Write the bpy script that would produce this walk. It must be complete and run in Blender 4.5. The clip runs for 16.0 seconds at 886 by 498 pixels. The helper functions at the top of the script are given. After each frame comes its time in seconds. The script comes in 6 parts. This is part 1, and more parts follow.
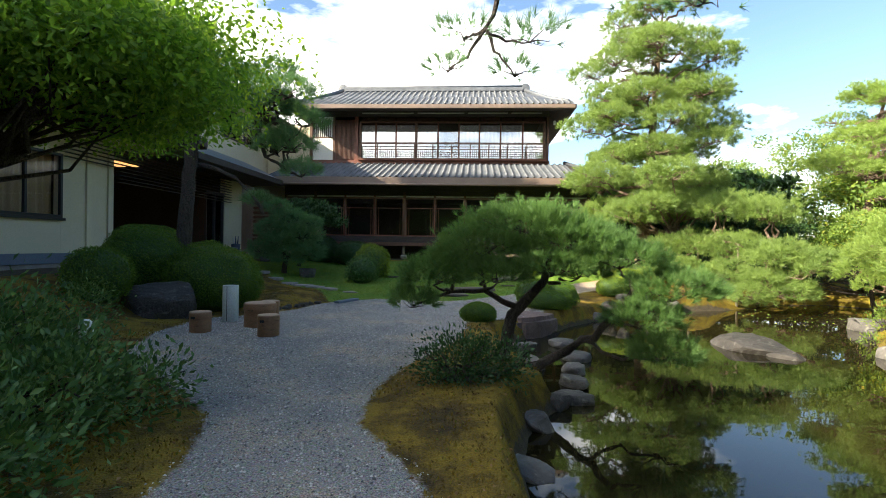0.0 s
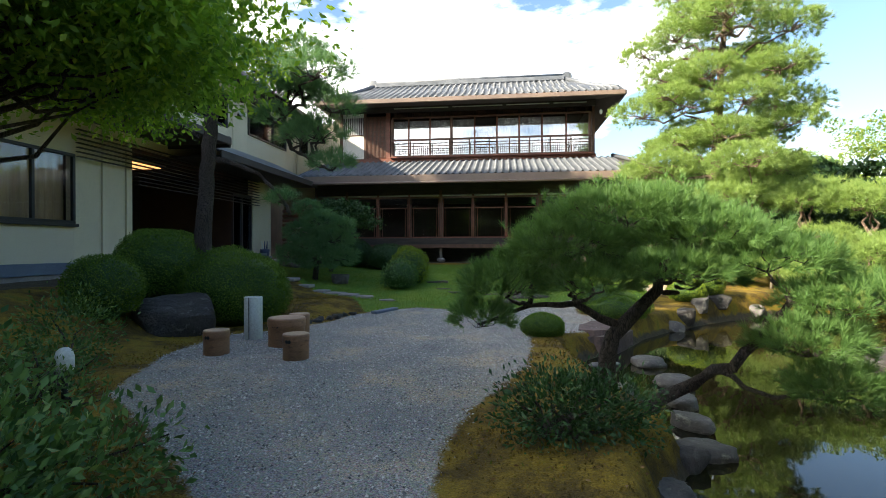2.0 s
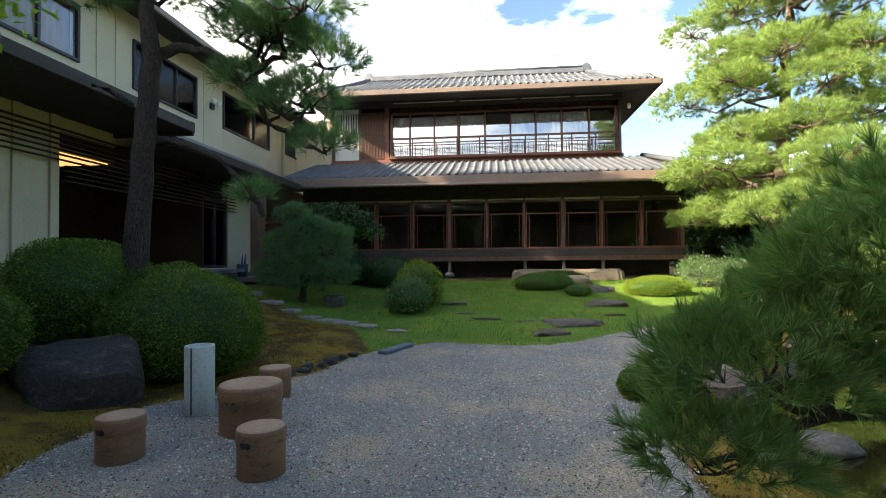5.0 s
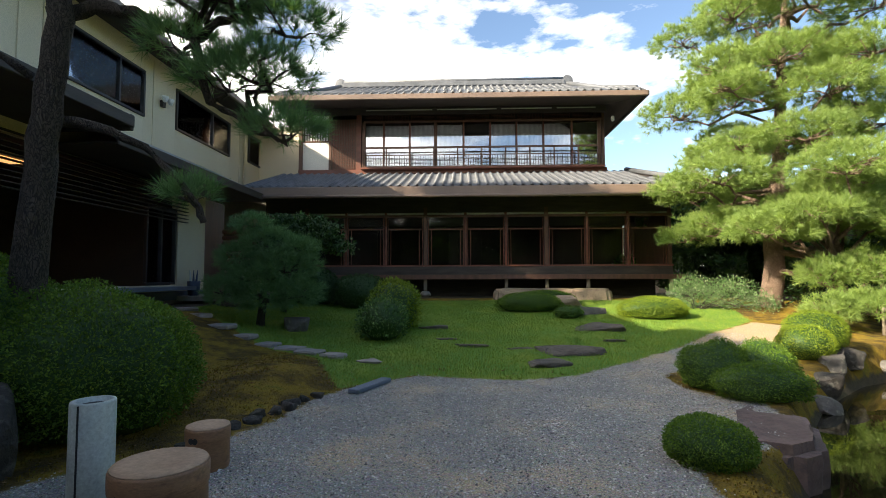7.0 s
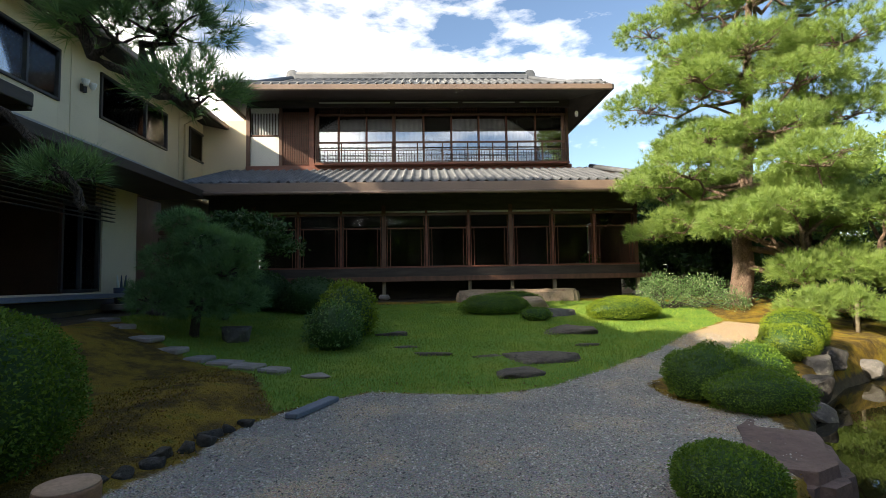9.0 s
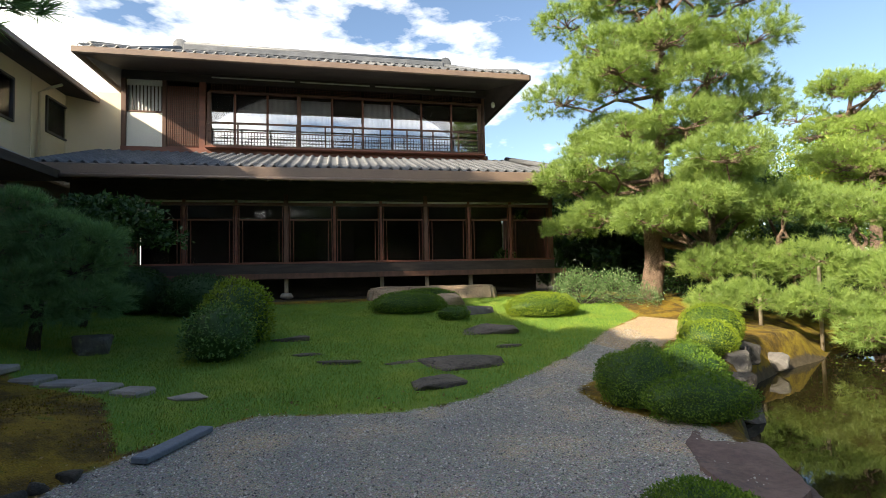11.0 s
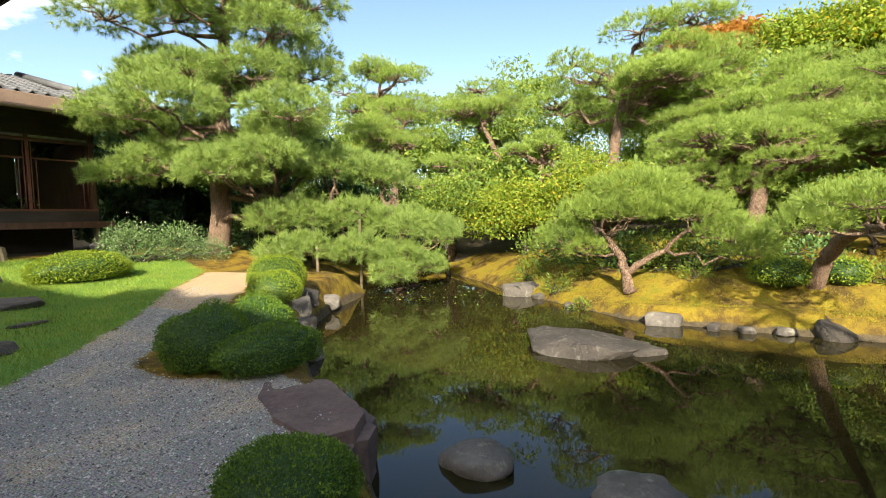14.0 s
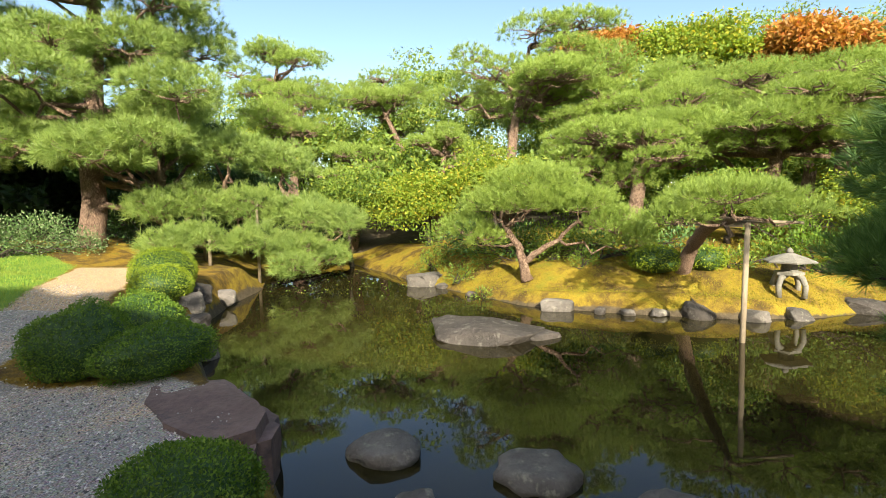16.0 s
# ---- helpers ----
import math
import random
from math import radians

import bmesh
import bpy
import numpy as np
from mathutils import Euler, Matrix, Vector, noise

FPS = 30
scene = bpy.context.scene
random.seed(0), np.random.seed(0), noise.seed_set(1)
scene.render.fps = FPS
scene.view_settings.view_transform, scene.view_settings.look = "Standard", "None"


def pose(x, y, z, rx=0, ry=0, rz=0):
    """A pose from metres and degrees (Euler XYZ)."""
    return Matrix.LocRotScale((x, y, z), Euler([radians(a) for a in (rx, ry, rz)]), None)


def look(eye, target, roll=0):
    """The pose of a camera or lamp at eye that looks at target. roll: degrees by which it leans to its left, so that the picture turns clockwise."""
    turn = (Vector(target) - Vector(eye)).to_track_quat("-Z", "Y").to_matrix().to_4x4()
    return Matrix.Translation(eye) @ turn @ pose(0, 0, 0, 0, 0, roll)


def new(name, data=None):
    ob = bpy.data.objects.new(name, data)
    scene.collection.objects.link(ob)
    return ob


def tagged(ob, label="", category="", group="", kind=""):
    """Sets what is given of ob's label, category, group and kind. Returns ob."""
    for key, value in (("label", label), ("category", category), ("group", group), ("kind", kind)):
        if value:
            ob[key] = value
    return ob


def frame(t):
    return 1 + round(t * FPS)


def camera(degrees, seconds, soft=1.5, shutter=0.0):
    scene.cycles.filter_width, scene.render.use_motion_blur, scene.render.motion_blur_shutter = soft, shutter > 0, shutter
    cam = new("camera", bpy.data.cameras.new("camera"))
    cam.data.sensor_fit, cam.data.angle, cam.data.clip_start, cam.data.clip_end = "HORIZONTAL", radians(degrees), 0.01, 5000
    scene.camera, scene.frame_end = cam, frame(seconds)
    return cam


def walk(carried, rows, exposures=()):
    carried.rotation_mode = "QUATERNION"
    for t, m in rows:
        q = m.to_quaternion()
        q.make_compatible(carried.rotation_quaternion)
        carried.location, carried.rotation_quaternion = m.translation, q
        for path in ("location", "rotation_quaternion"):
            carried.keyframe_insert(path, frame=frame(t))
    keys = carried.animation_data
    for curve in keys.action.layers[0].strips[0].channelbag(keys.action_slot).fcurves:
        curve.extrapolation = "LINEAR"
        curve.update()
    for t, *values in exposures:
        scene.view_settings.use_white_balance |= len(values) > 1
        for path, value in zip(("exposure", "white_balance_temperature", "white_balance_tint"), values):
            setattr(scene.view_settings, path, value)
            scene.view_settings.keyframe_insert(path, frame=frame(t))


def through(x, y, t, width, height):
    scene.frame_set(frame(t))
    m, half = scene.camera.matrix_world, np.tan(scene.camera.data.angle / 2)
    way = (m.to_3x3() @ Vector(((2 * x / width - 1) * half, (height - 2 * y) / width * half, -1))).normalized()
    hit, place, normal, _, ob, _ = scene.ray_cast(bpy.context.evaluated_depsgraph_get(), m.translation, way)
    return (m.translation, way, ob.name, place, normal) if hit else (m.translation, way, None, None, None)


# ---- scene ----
cam = camera(83.0, 16.0, soft=0.8)
PATH = [
    (0.0, 1.266, 0.219, 1.639, 3.42, -0.30, -0.87),
    (0.5, 1.110, 0.546, 1.625, 4.45, -0.22, -0.50),
    (1.0, 0.992, 0.946, 1.613, 5.40, -0.26, -0.24),
    (1.5, 0.850, 1.359, 1.607, 6.18, -0.11, -0.02),
    (2.0, 0.703, 1.811, 1.616, 6.82, -0.06, 0.20),
    (2.5, 0.520, 2.301, 1.633, 7.14, 0.04, 0.37),
    (3.0, 0.335, 2.806, 1.649, 7.53, 0.15, 0.66),
    (5.5, -0.543, 5.274, 1.700, 4.74, 1.77, 0.42),
    (6.0, -0.652, 5.647, 1.716, 3.67, 2.35, 0.29),
    (6.5, -0.767, 5.975, 1.721, 2.75, 2.89, 0.22),
    (7.0, -0.786, 6.238, 1.712, 2.15, 3.21, 0.16),
    (7.5, -0.733, 6.471, 1.703, 1.13, 3.45, 0.19),
    (8.0, -0.738, 6.709, 1.685, -0.05, 3.47, 0.48),
    (10.5, -0.675, 8.150, 1.681, -7.75, 3.28, 1.19),
    (11.0, -0.620, 8.373, 1.689, -12.07, 2.81, 1.27),
    (11.5, -0.559, 8.533, 1.684, -20.52, 1.76, 1.88),
    (12.0, -0.495, 8.662, 1.681, -30.18, 0.27, 2.31),
    (12.5, -0.444, 8.700, 1.672, -39.07, -0.93, 2.19),
    (13.0, -0.396, 8.708, 1.665, -46.45, -2.05, 1.78),
    (13.5, -0.365, 8.712, 1.657, -53.16, -2.98, 1.62),
    (14.0, -0.393, 8.747, 1.660, -58.90, -3.62, 1.50),
    (14.5, -0.422, 8.762, 1.671, -62.73, -4.07, 1.33),
    (15.0, -0.430, 8.762, 1.675, -64.45, -4.23, 1.29),
    (15.5, -0.421, 8.754, 1.671, -66.10, -4.39, 1.22),
    (16.0, -0.419, 8.752, 1.671, -69.91, -4.93, 1.11),
]
walk(cam, [(t, pose(x, y, z, 90 + pitch, roll, yaw)) for t, x, y, z, yaw, pitch, roll in PATH],
     exposures=[(0.0, 1.6, 6650, 8), (1.5, 1.7, 6650, 8), (3.0, 1.86, 6650, 8), (5.5, 1.80, 7000, 10), (7.5, 1.35, 7000, 10), (8.2, 1.25, 7000, 10), (10.5, 1.3, 7000, 10), (13.0, 1.35, 7000, 10), (16.0, 1.45, 7000, 10)])

# ---------- sky, clouds and sun ----------
SUN_TO = Vector((-0.866, -0.5, 0.535)).normalized()
world = bpy.data.worlds.new("sky")
scene.world = world
world.use_nodes = True
wn, wl = world.node_tree.nodes, world.node_tree.links
wn.clear()
w_out = wn.new("ShaderNodeOutputWorld")
w_bg = wn.new("ShaderNodeBackground")
w_sky = wn.new("ShaderNodeTexSky")
w_sky.sky_type, w_sky.sun_disc = "NISHITA", False
w_sky.sun_elevation = math.asin(SUN_TO.z)
w_sky.sun_rotation = math.atan2(SUN_TO.x, SUN_TO.y)
w_sky.air_density, w_sky.dust_density, w_sky.ozone_density = 1.0, 0.25, 2.5
w_co = wn.new("ShaderNodeTexCoord")
w_map = wn.new("ShaderNodeMapping")
w_map.inputs["Scale"].default_value = (1.0, 1.0, 2.6)
w_map.inputs["Location"].default_value = (0.35, 0.1, 0.3)
w_noise = wn.new("ShaderNodeTexNoise")
w_noise.inputs["Scale"].default_value = 2.3
w_noise.inputs["Detail"].default_value = 7
w_noise.inputs["Roughness"].default_value = 0.58
w_ramp = wn.new("ShaderNodeValToRGB")
w_ramp.color_ramp.elements[0].position, w_ramp.color_ramp.elements[1].position = 0.34, 0.52
w_mix = wn.new("ShaderNodeMixRGB")
w_mix.inputs["Color2"].default_value = (15.5, 15.2, 14.6, 1)
wl.new(w_co.outputs["Generated"], w_map.inputs["Vector"])
wl.new(w_map.outputs["Vector"], w_noise.inputs["Vector"])
w_sep = wn.new("ShaderNodeSeparateXYZ")
wl.new(w_co.outputs["Generated"], w_sep.inputs[0])
w_lean = wn.new("ShaderNodeMath")
w_lean.operation = "MULTIPLY_ADD"
w_lean.inputs[1].default_value = -0.31
wl.new(w_sep.outputs["X"], w_lean.inputs[0])
w_high = wn.new("ShaderNodeMath")
w_high.operation = "MULTIPLY_ADD"
w_high.inputs[1].default_value = -0.34
wl.new(w_sep.outputs["Z"], w_high.inputs[0])
wl.new(w_noise.outputs["Fac"], w_high.inputs[2])
wl.new(w_high.outputs[0], w_lean.inputs[2])
wl.new(w_lean.outputs[0], w_ramp.inputs["Fac"])
wl.new(w_ramp.outputs["Color"], w_mix.inputs["Fac"])
wl.new(w_sky.outputs["Color"], w_mix.inputs["Color1"])
wl.new(w_mix.outputs["Color"], w_bg.inputs["Color"])
w_bg.inputs["Strength"].default_value = 0.102
wl.new(w_bg.outputs["Background"], w_out.inputs["Surface"])
sun = new("sun", bpy.data.lights.new("sun", "SUN"))
sun.data.energy, sun.data.angle, sun.data.color = 5.0, radians(0.6), (1.0, 0.91, 0.74)
sun.matrix_world = look(SUN_TO * 60, (0, 0, 0))


# ---------- materials ----------
def node_mat(name, rough=0.7, metal=0.0, spec=0.5):
    m = bpy.data.materials.new(name)
    m.use_nodes = True
    n, l = m.node_tree.nodes, m.node_tree.links
    b = n["Principled BSDF"]
    b.inputs["Roughness"].default_value, b.inputs["Metallic"].default_value = rough, metal
    b.inputs["Specular IOR Level"].default_value = spec
    return m, n, l, b


def noise_node(n, l, co, scale, detail=5, rough=0.55):
    t = n.new("ShaderNodeTexNoise")
    t.inputs["Scale"].default_value, t.inputs["Detail"].default_value, t.inputs["Roughness"].default_value = scale, detail, rough
    l.new(co, t.inputs["Vector"])
    return t.outputs["Fac"]


def ramp(n, l, fac, *stops):
    r = n.new("ShaderNodeValToRGB")
    e = r.color_ramp.elements
    while len(e) < len(stops):
        e.new(0.5)
    for k, (p, c) in enumerate(stops):
        e[k].position, e[k].color = p, (*c, 1)
    l.new(fac, r.inputs["Fac"])
    return r.outputs["Color"]


def mix(n, l, fac, a, b, mode="MIX"):
    x = n.new("ShaderNodeMixRGB")
    x.blend_type = mode
    for key, v in (("Fac", fac), ("Color1", a), ("Color2", b)):
        if isinstance(v, (int, float)):
            x.inputs[key].default_value = v
        elif isinstance(v, tuple):
            x.inputs[key].default_value = (*v, 1)
        else:
            l.new(v, x.inputs[key])
    return x.outputs["Color"]


def bump(n, l, b, height, strength, dist):
    u = n.new("ShaderNodeBump")
    u.inputs["Strength"].default_value, u.inputs["Distance"].default_value = strength, dist
    l.new(height, u.inputs["Height"])
    l.new(u.outputs["Normal"], b.inputs["Normal"])


def surface(name, c1, c2, rough=0.8, big=1.2, fine=30, relief=0.4, depth=0.01, stretch=(1, 1, 1), metal=0.0, spec=0.4, c3=None):
    """Two-scale mottled surface: broad stains, fine grain and fine relief."""
    m, n, l, b = node_mat(name, rough, metal, spec)
    co = n.new("ShaderNodeTexCoord")
    mp = n.new("ShaderNodeMapping")
    mp.inputs["Scale"].default_value = stretch
    l.new(co.outputs["Object"], mp.inputs["Vector"])
    info = n.new("ShaderNodeObjectInfo")
    off = n.new("ShaderNodeVectorMath")
    off.operation = "ADD"
    l.new(mp.outputs["Vector"], off.inputs[0])
    sc = n.new("ShaderNodeMath")
    sc.operation = "MULTIPLY"
    sc.inputs[1].default_value = 37.0
    l.new(info.outputs["Random"], sc.inputs[0])
    l.new(sc.outputs[0], off.inputs[1])
    v = off.outputs["Vector"]
    a = noise_node(n, l, v, big, 4)
    f = noise_node(n, l, v, fine, 6, 0.65)
    base = ramp(n, l, a, (0.3, c1), (0.7, c2))
    grain = ramp(n, l, f, (0.25, (0.62, 0.62, 0.62)), (0.75, (1.25, 1.25, 1.25)))
    col = mix(n, l, 0.8, base, grain, "MULTIPLY")
    if c3:
        s = noise_node(n, l, v, big * 3.3, 5, 0.7)
        col = mix(n, l, ramp(n, l, s, (0.55, (0, 0, 0)), (0.68, (1, 1, 1))), col, c3)
    l.new(col, b.inputs["Base Color"])
    bump(n, l, b, f, relief, depth)
    return m


def leaf_mat(name, dark, light, tip=None, gloss=0.45, through=0.25):
    """Foliage whose leaves differ one from another, with some light passing through."""
    m, n, l, b = node_mat(name, gloss, 0, 0.35)
    g = n.new("ShaderNodeNewGeometry")
    stops = [(0.0, dark), (0.85, light)] + ([(1.0, tip)] if tip else [])
    col = ramp(n, l, g.outputs["Random Per Island"], *stops)
    co = n.new("ShaderNodeTexCoord")
    broad = noise_node(n, l, co.outputs["Object"], 1.7, 3)
    col = mix(n, l, 0.7, col, ramp(n, l, broad, (0.3, (0.7, 0.75, 0.7)), (0.7, (1.2, 1.15, 1.0))), "MULTIPLY")
    l.new(col, b.inputs["Base Color"])
    t = n.new("ShaderNodeBsdfTranslucent")
    l.new(mix(n, l, 1.0, col, (1.35, 1.3, 0.6), "MULTIPLY"), t.inputs["Color"])
    x = n.new("ShaderNodeMixShader")
    x.inputs["Fac"].default_value = through
    l.new(b.outputs[0], x.inputs[1])
    l.new(t.outputs[0], x.inputs[2])
    l.new(x.outputs[0], n["Material Output"].inputs["Surface"])
    return m


M_CREAM = surface("cream_render", (0.62, 0.54, 0.39), (0.70, 0.62, 0.46), 0.85, 0.6, 60, 0.15, 0.004)
M_WHITE = surface("white_plaster", (0.74, 0.72, 0.66), (0.80, 0.78, 0.73), 0.85, 0.8, 50, 0.15, 0.004)
M_PLINTH = surface("blue_grey_plinth", (0.13, 0.16, 0.21), (0.17, 0.20, 0.25), 0.7, 1.0, 40, 0.2, 0.004)
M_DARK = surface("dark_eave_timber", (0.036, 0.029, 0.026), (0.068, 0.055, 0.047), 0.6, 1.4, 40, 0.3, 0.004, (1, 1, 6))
M_TIMBER = surface("brown_timber", (0.082, 0.043, 0.030), (0.155, 0.077, 0.050), 0.5, 1.5, 45, 0.3, 0.004, (4, 4, 1))
M_RED = surface("red_stained_timber", (0.125, 0.048, 0.032), (0.23, 0.085, 0.055), 0.45, 1.3, 45, 0.3, 0.004, (1, 4, 4))
M_FASCIA = surface("copper_brown_fascia", (0.17, 0.12, 0.095), (0.24, 0.17, 0.13), 0.45, 0.8, 30, 0.15, 0.004)
M_TILE = surface("grey_roof_tile", (0.075, 0.082, 0.093), (0.155, 0.161, 0.176), 0.5, 1.6, 25, 0.3, 0.006, spec=0.6)
M_SLATE = surface("dark_metal_roof", (0.11, 0.13, 0.16), (0.18, 0.20, 0.24), 0.35, 1.0, 20, 0.15, 0.004, spec=0.6)
M_FROST = surface("frosted_strip", (0.45, 0.47, 0.40), (0.55, 0.56, 0.48), 0.5, 1.0, 20, 0.1, 0.002)
# plaster of rooms and soffit, its shade put into a very dark colour
M_ROOM = surface("shaded_plaster", (0.045, 0.036, 0.028), (0.07, 0.055, 0.042), 0.9, 0.8, 30, 0.1, 0.004)
M_CURTAIN = surface("pale_curtain", (0.72, 0.74, 0.76), (0.82, 0.83, 0.84), 0.9, 1.0, 60, 0.2, 0.01, (8, 8, 0.3))
M_ROCK = surface("garden_rock", (0.07, 0.065, 0.06), (0.17, 0.155, 0.14), 0.75, 2.2, 14, 0.9, 0.04, c3=(0.25, 0.24, 0.19))
M_REDROCK = surface("reddish_rock", (0.11, 0.074, 0.067), (0.22, 0.152, 0.138), 0.8, 1.6, 16, 0.9, 0.03, c3=(0.09, 0.07, 0.07))
M_DARKROCK = surface("dark_wet_rock", (0.032, 0.029, 0.027), (0.080, 0.070, 0.062), 0.7, 2.4, 14, 1.0, 0.05, c3=(0.14, 0.135, 0.12))
M_LAWNROCK = surface("brown_lawn_rock", (0.09, 0.074, 0.062), (0.20, 0.165, 0.14), 0.8, 2.6, 22, 1.0, 0.05, (1, 1, 3), c3=(0.055, 0.05, 0.045))
# nearly black: the colour stands in for the unlit room
M_INNER = surface("shaded_inner_timber", (0.012, 0.010, 0.009), (0.026, 0.021, 0.018), 0.8, 0.9, 30, 0.1, 0.004)
M_TANCLOTH = surface("tan_curtain", (0.24, 0.17, 0.10), (0.34, 0.25, 0.15), 0.9, 1.0, 60, 0.2, 0.01, (8, 8, 0.3))
M_STEP = surface("granite_step", (0.25, 0.22, 0.20), (0.38, 0.33, 0.30), 0.8, 3.0, 60, 0.6, 0.01)
M_TANROCK = surface("tan_bench_stone", (0.28, 0.20, 0.14), (0.42, 0.32, 0.23), 0.8, 1.5, 20, 0.7, 0.03, c3=(0.18, 0.12, 0.09))
M_LANTERN = surface("weathered_granite", (0.16, 0.155, 0.14), (0.27, 0.26, 0.23), 0.85, 3, 40, 0.7, 0.01, c3=(0.12, 0.13, 0.09))
M_CLAY = surface("unglazed_stoneware", (0.24, 0.125, 0.068), (0.34, 0.185, 0.105), 0.6, 2.2, 30, 0.3, 0.004, (1, 1, 3), c3=(0.17, 0.09, 0.055))
M_CLAYTOP = surface("paler_stoneware_top", (0.36, 0.23, 0.15), (0.47, 0.32, 0.22), 0.7, 2.2, 30, 0.3, 0.004)
M_POST = surface("pale_painted_metal", (0.50, 0.54, 0.52), (0.58, 0.62, 0.60), 0.4, 2, 40, 0.1, 0.002)
M_GLOBE = surface("opal_white", (0.78, 0.78, 0.76), (0.82, 0.82, 0.80), 0.3, 2, 30, 0.05, 0.001)


def bark_mat(name, crack, plate, pale, scale):
    """Plated pine bark: dark cracks between raised, flaking plates."""
    m, n, l, b = node_mat(name, 0.9, 0, 0.25)
    co = n.new("ShaderNodeTexCoord")
    mp = n.new("ShaderNodeMapping")
    mp.inputs["Scale"].default_value = (1, 1, 0.42)
    l.new(co.outputs["Object"], mp.inputs["Vector"])
    warp = n.new("ShaderNodeTexNoise")
    warp.inputs["Scale"].default_value = 9
    l.new(mp.outputs["Vector"], warp.inputs["Vector"])
    add = n.new("ShaderNodeMixRGB")
    add.blend_type = "ADD"
    add.inputs["Fac"].default_value = 0.28
    l.new(mp.outputs["Vector"], add.inputs["Color1"])
    l.new(warp.outputs["Color"], add.inputs["Color2"])
    v = n.new("ShaderNodeTexVoronoi")
    v.feature = "DISTANCE_TO_EDGE"
    v.inputs["Scale"].default_value = scale
    l.new(add.outputs["Color"], v.inputs["Vector"])
    edge = ramp(n, l, v.outputs["Distance"], (0.02, (0, 0, 0)), (0.16, (1, 1, 1)))
    grain = noise_node(n, l, mp.outputs["Vector"], 40, 5, 0.7)
    broad = noise_node(n, l, mp.outputs["Vector"], 4, 4, 0.6)
    col = mix(n, l, edge, crack, mix(n, l, broad, plate, pale))
    col = mix(n, l, 0.7, col, ramp(n, l, grain, (0.3, (0.6, 0.6, 0.6)), (0.7, (1.3, 1.3, 1.3))), "MULTIPLY")
    l.new(col, b.inputs["Base Color"])
    h = n.new("ShaderNodeMath")
    h.operation = "ADD"
    l.new(edge, h.inputs[0])
    l.new(grain, h.inputs[1])
    bump(n, l, b, h.outputs[0], 1.0, 0.02)
    return m


M_BARK = bark_mat("pine_bark_dark", (0.040, 0.033, 0.028), (0.075, 0.06, 0.05), (0.13, 0.105, 0.09), 30)
M_BARKRED = bark_mat("pine_bark_red", (0.12, 0.075, 0.055), (0.25, 0.16, 0.115), (0.38, 0.28, 0.21), 26)
M_POLE = surface("weathered_pole", (0.19, 0.155, 0.11), (0.30, 0.25, 0.18), 0.8, 3, 40, 0.4, 0.004, (3, 3, 0.4))
M_BLACK = surface("black_frame", (0.018, 0.018, 0.02), (0.03, 0.03, 0.032), 0.4, 2, 40, 0.1, 0.002)
M_BLUE = surface("blue_plastic", (0.03, 0.05, 0.10), (0.05, 0.07, 0.13), 0.4, 2, 30, 0.1, 0.002)

L_PINE = leaf_mat("pine_needles", (0.075, 0.165, 0.050), (0.165, 0.29, 0.090), None, 0.5, 0.3)
L_PINEBLUE = leaf_mat("pine_needles_bluish", (0.085, 0.19, 0.085), (0.17, 0.31, 0.14), None, 0.5, 0.25)
# the next two are lighter needle greens with the sunlight put into the colour
L_PINELIT = leaf_mat("pine_needles_lit", (0.13, 0.225, 0.058), (0.29, 0.39, 0.115), None, 0.42, 0.30)
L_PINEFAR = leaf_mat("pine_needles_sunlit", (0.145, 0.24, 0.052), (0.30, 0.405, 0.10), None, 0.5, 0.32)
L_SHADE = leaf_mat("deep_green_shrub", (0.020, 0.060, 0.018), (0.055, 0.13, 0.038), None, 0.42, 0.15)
L_VARIEG = leaf_mat("variegated_shrub", (0.05, 0.12, 0.04), (0.16, 0.26, 0.10), (0.46, 0.50, 0.36), 0.4, 0.2)
L_BUSH = leaf_mat("clipped_azalea", (0.055, 0.125, 0.014), (0.14, 0.24, 0.028), (0.21, 0.30, 0.040), 0.62, 0.25)
# lit copy of the bush green, lightened in the colour
L_BUSHLIT = leaf_mat("clipped_bush_lit", (0.11, 0.18, 0.016), (0.24, 0.32, 0.030), None, 0.45, 0.25)
L_SHINY = leaf_mat("glossy_evergreen", (0.045, 0.115, 0.034), (0.125, 0.24, 0.070), (0.24, 0.33, 0.12), 0.45, 0.2)
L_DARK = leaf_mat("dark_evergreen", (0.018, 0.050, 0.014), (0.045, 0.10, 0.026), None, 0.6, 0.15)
L_MAPLE = leaf_mat("green_maple", (0.11, 0.225, 0.042), (0.24, 0.40, 0.070), (0.34, 0.46, 0.085), 0.5, 0.6)
L_YELLOW = leaf_mat("yellowing_maple", (0.12, 0.22, 0.030), (0.29, 0.36, 0.042), (0.46, 0.36, 0.045), 0.6, 0.4)
L_ORANGE = leaf_mat("orange_maple", (0.30, 0.17, 0.035), (0.48, 0.22, 0.05), (0.45, 0.13, 0.05), 0.5, 0.35)
L_WOOD = leaf_mat("far_woodland", (0.080, 0.15, 0.028), (0.19, 0.28, 0.045), (0.33, 0.34, 0.05), 0.55, 0.3)
L_GRASS = leaf_mat("lawn_grass", (0.125, 0.225, 0.030), (0.25, 0.375, 0.055), (0.40, 0.38, 0.09), 0.5, 0.25)
L_MOSS = leaf_mat("moss_tufts", (0.085, 0.058, 0.010), (0.26, 0.165, 0.016), (0.12, 0.15, 0.018), 0.8, 0.15)
# far-bank moss, lightened to gold in place of sunlight
L_MOSSGOLD = leaf_mat("lit_moss_tufts", (0.10, 0.105, 0.012), (0.29, 0.25, 0.022), (0.22, 0.14, 0.03), 0.8, 0.15)
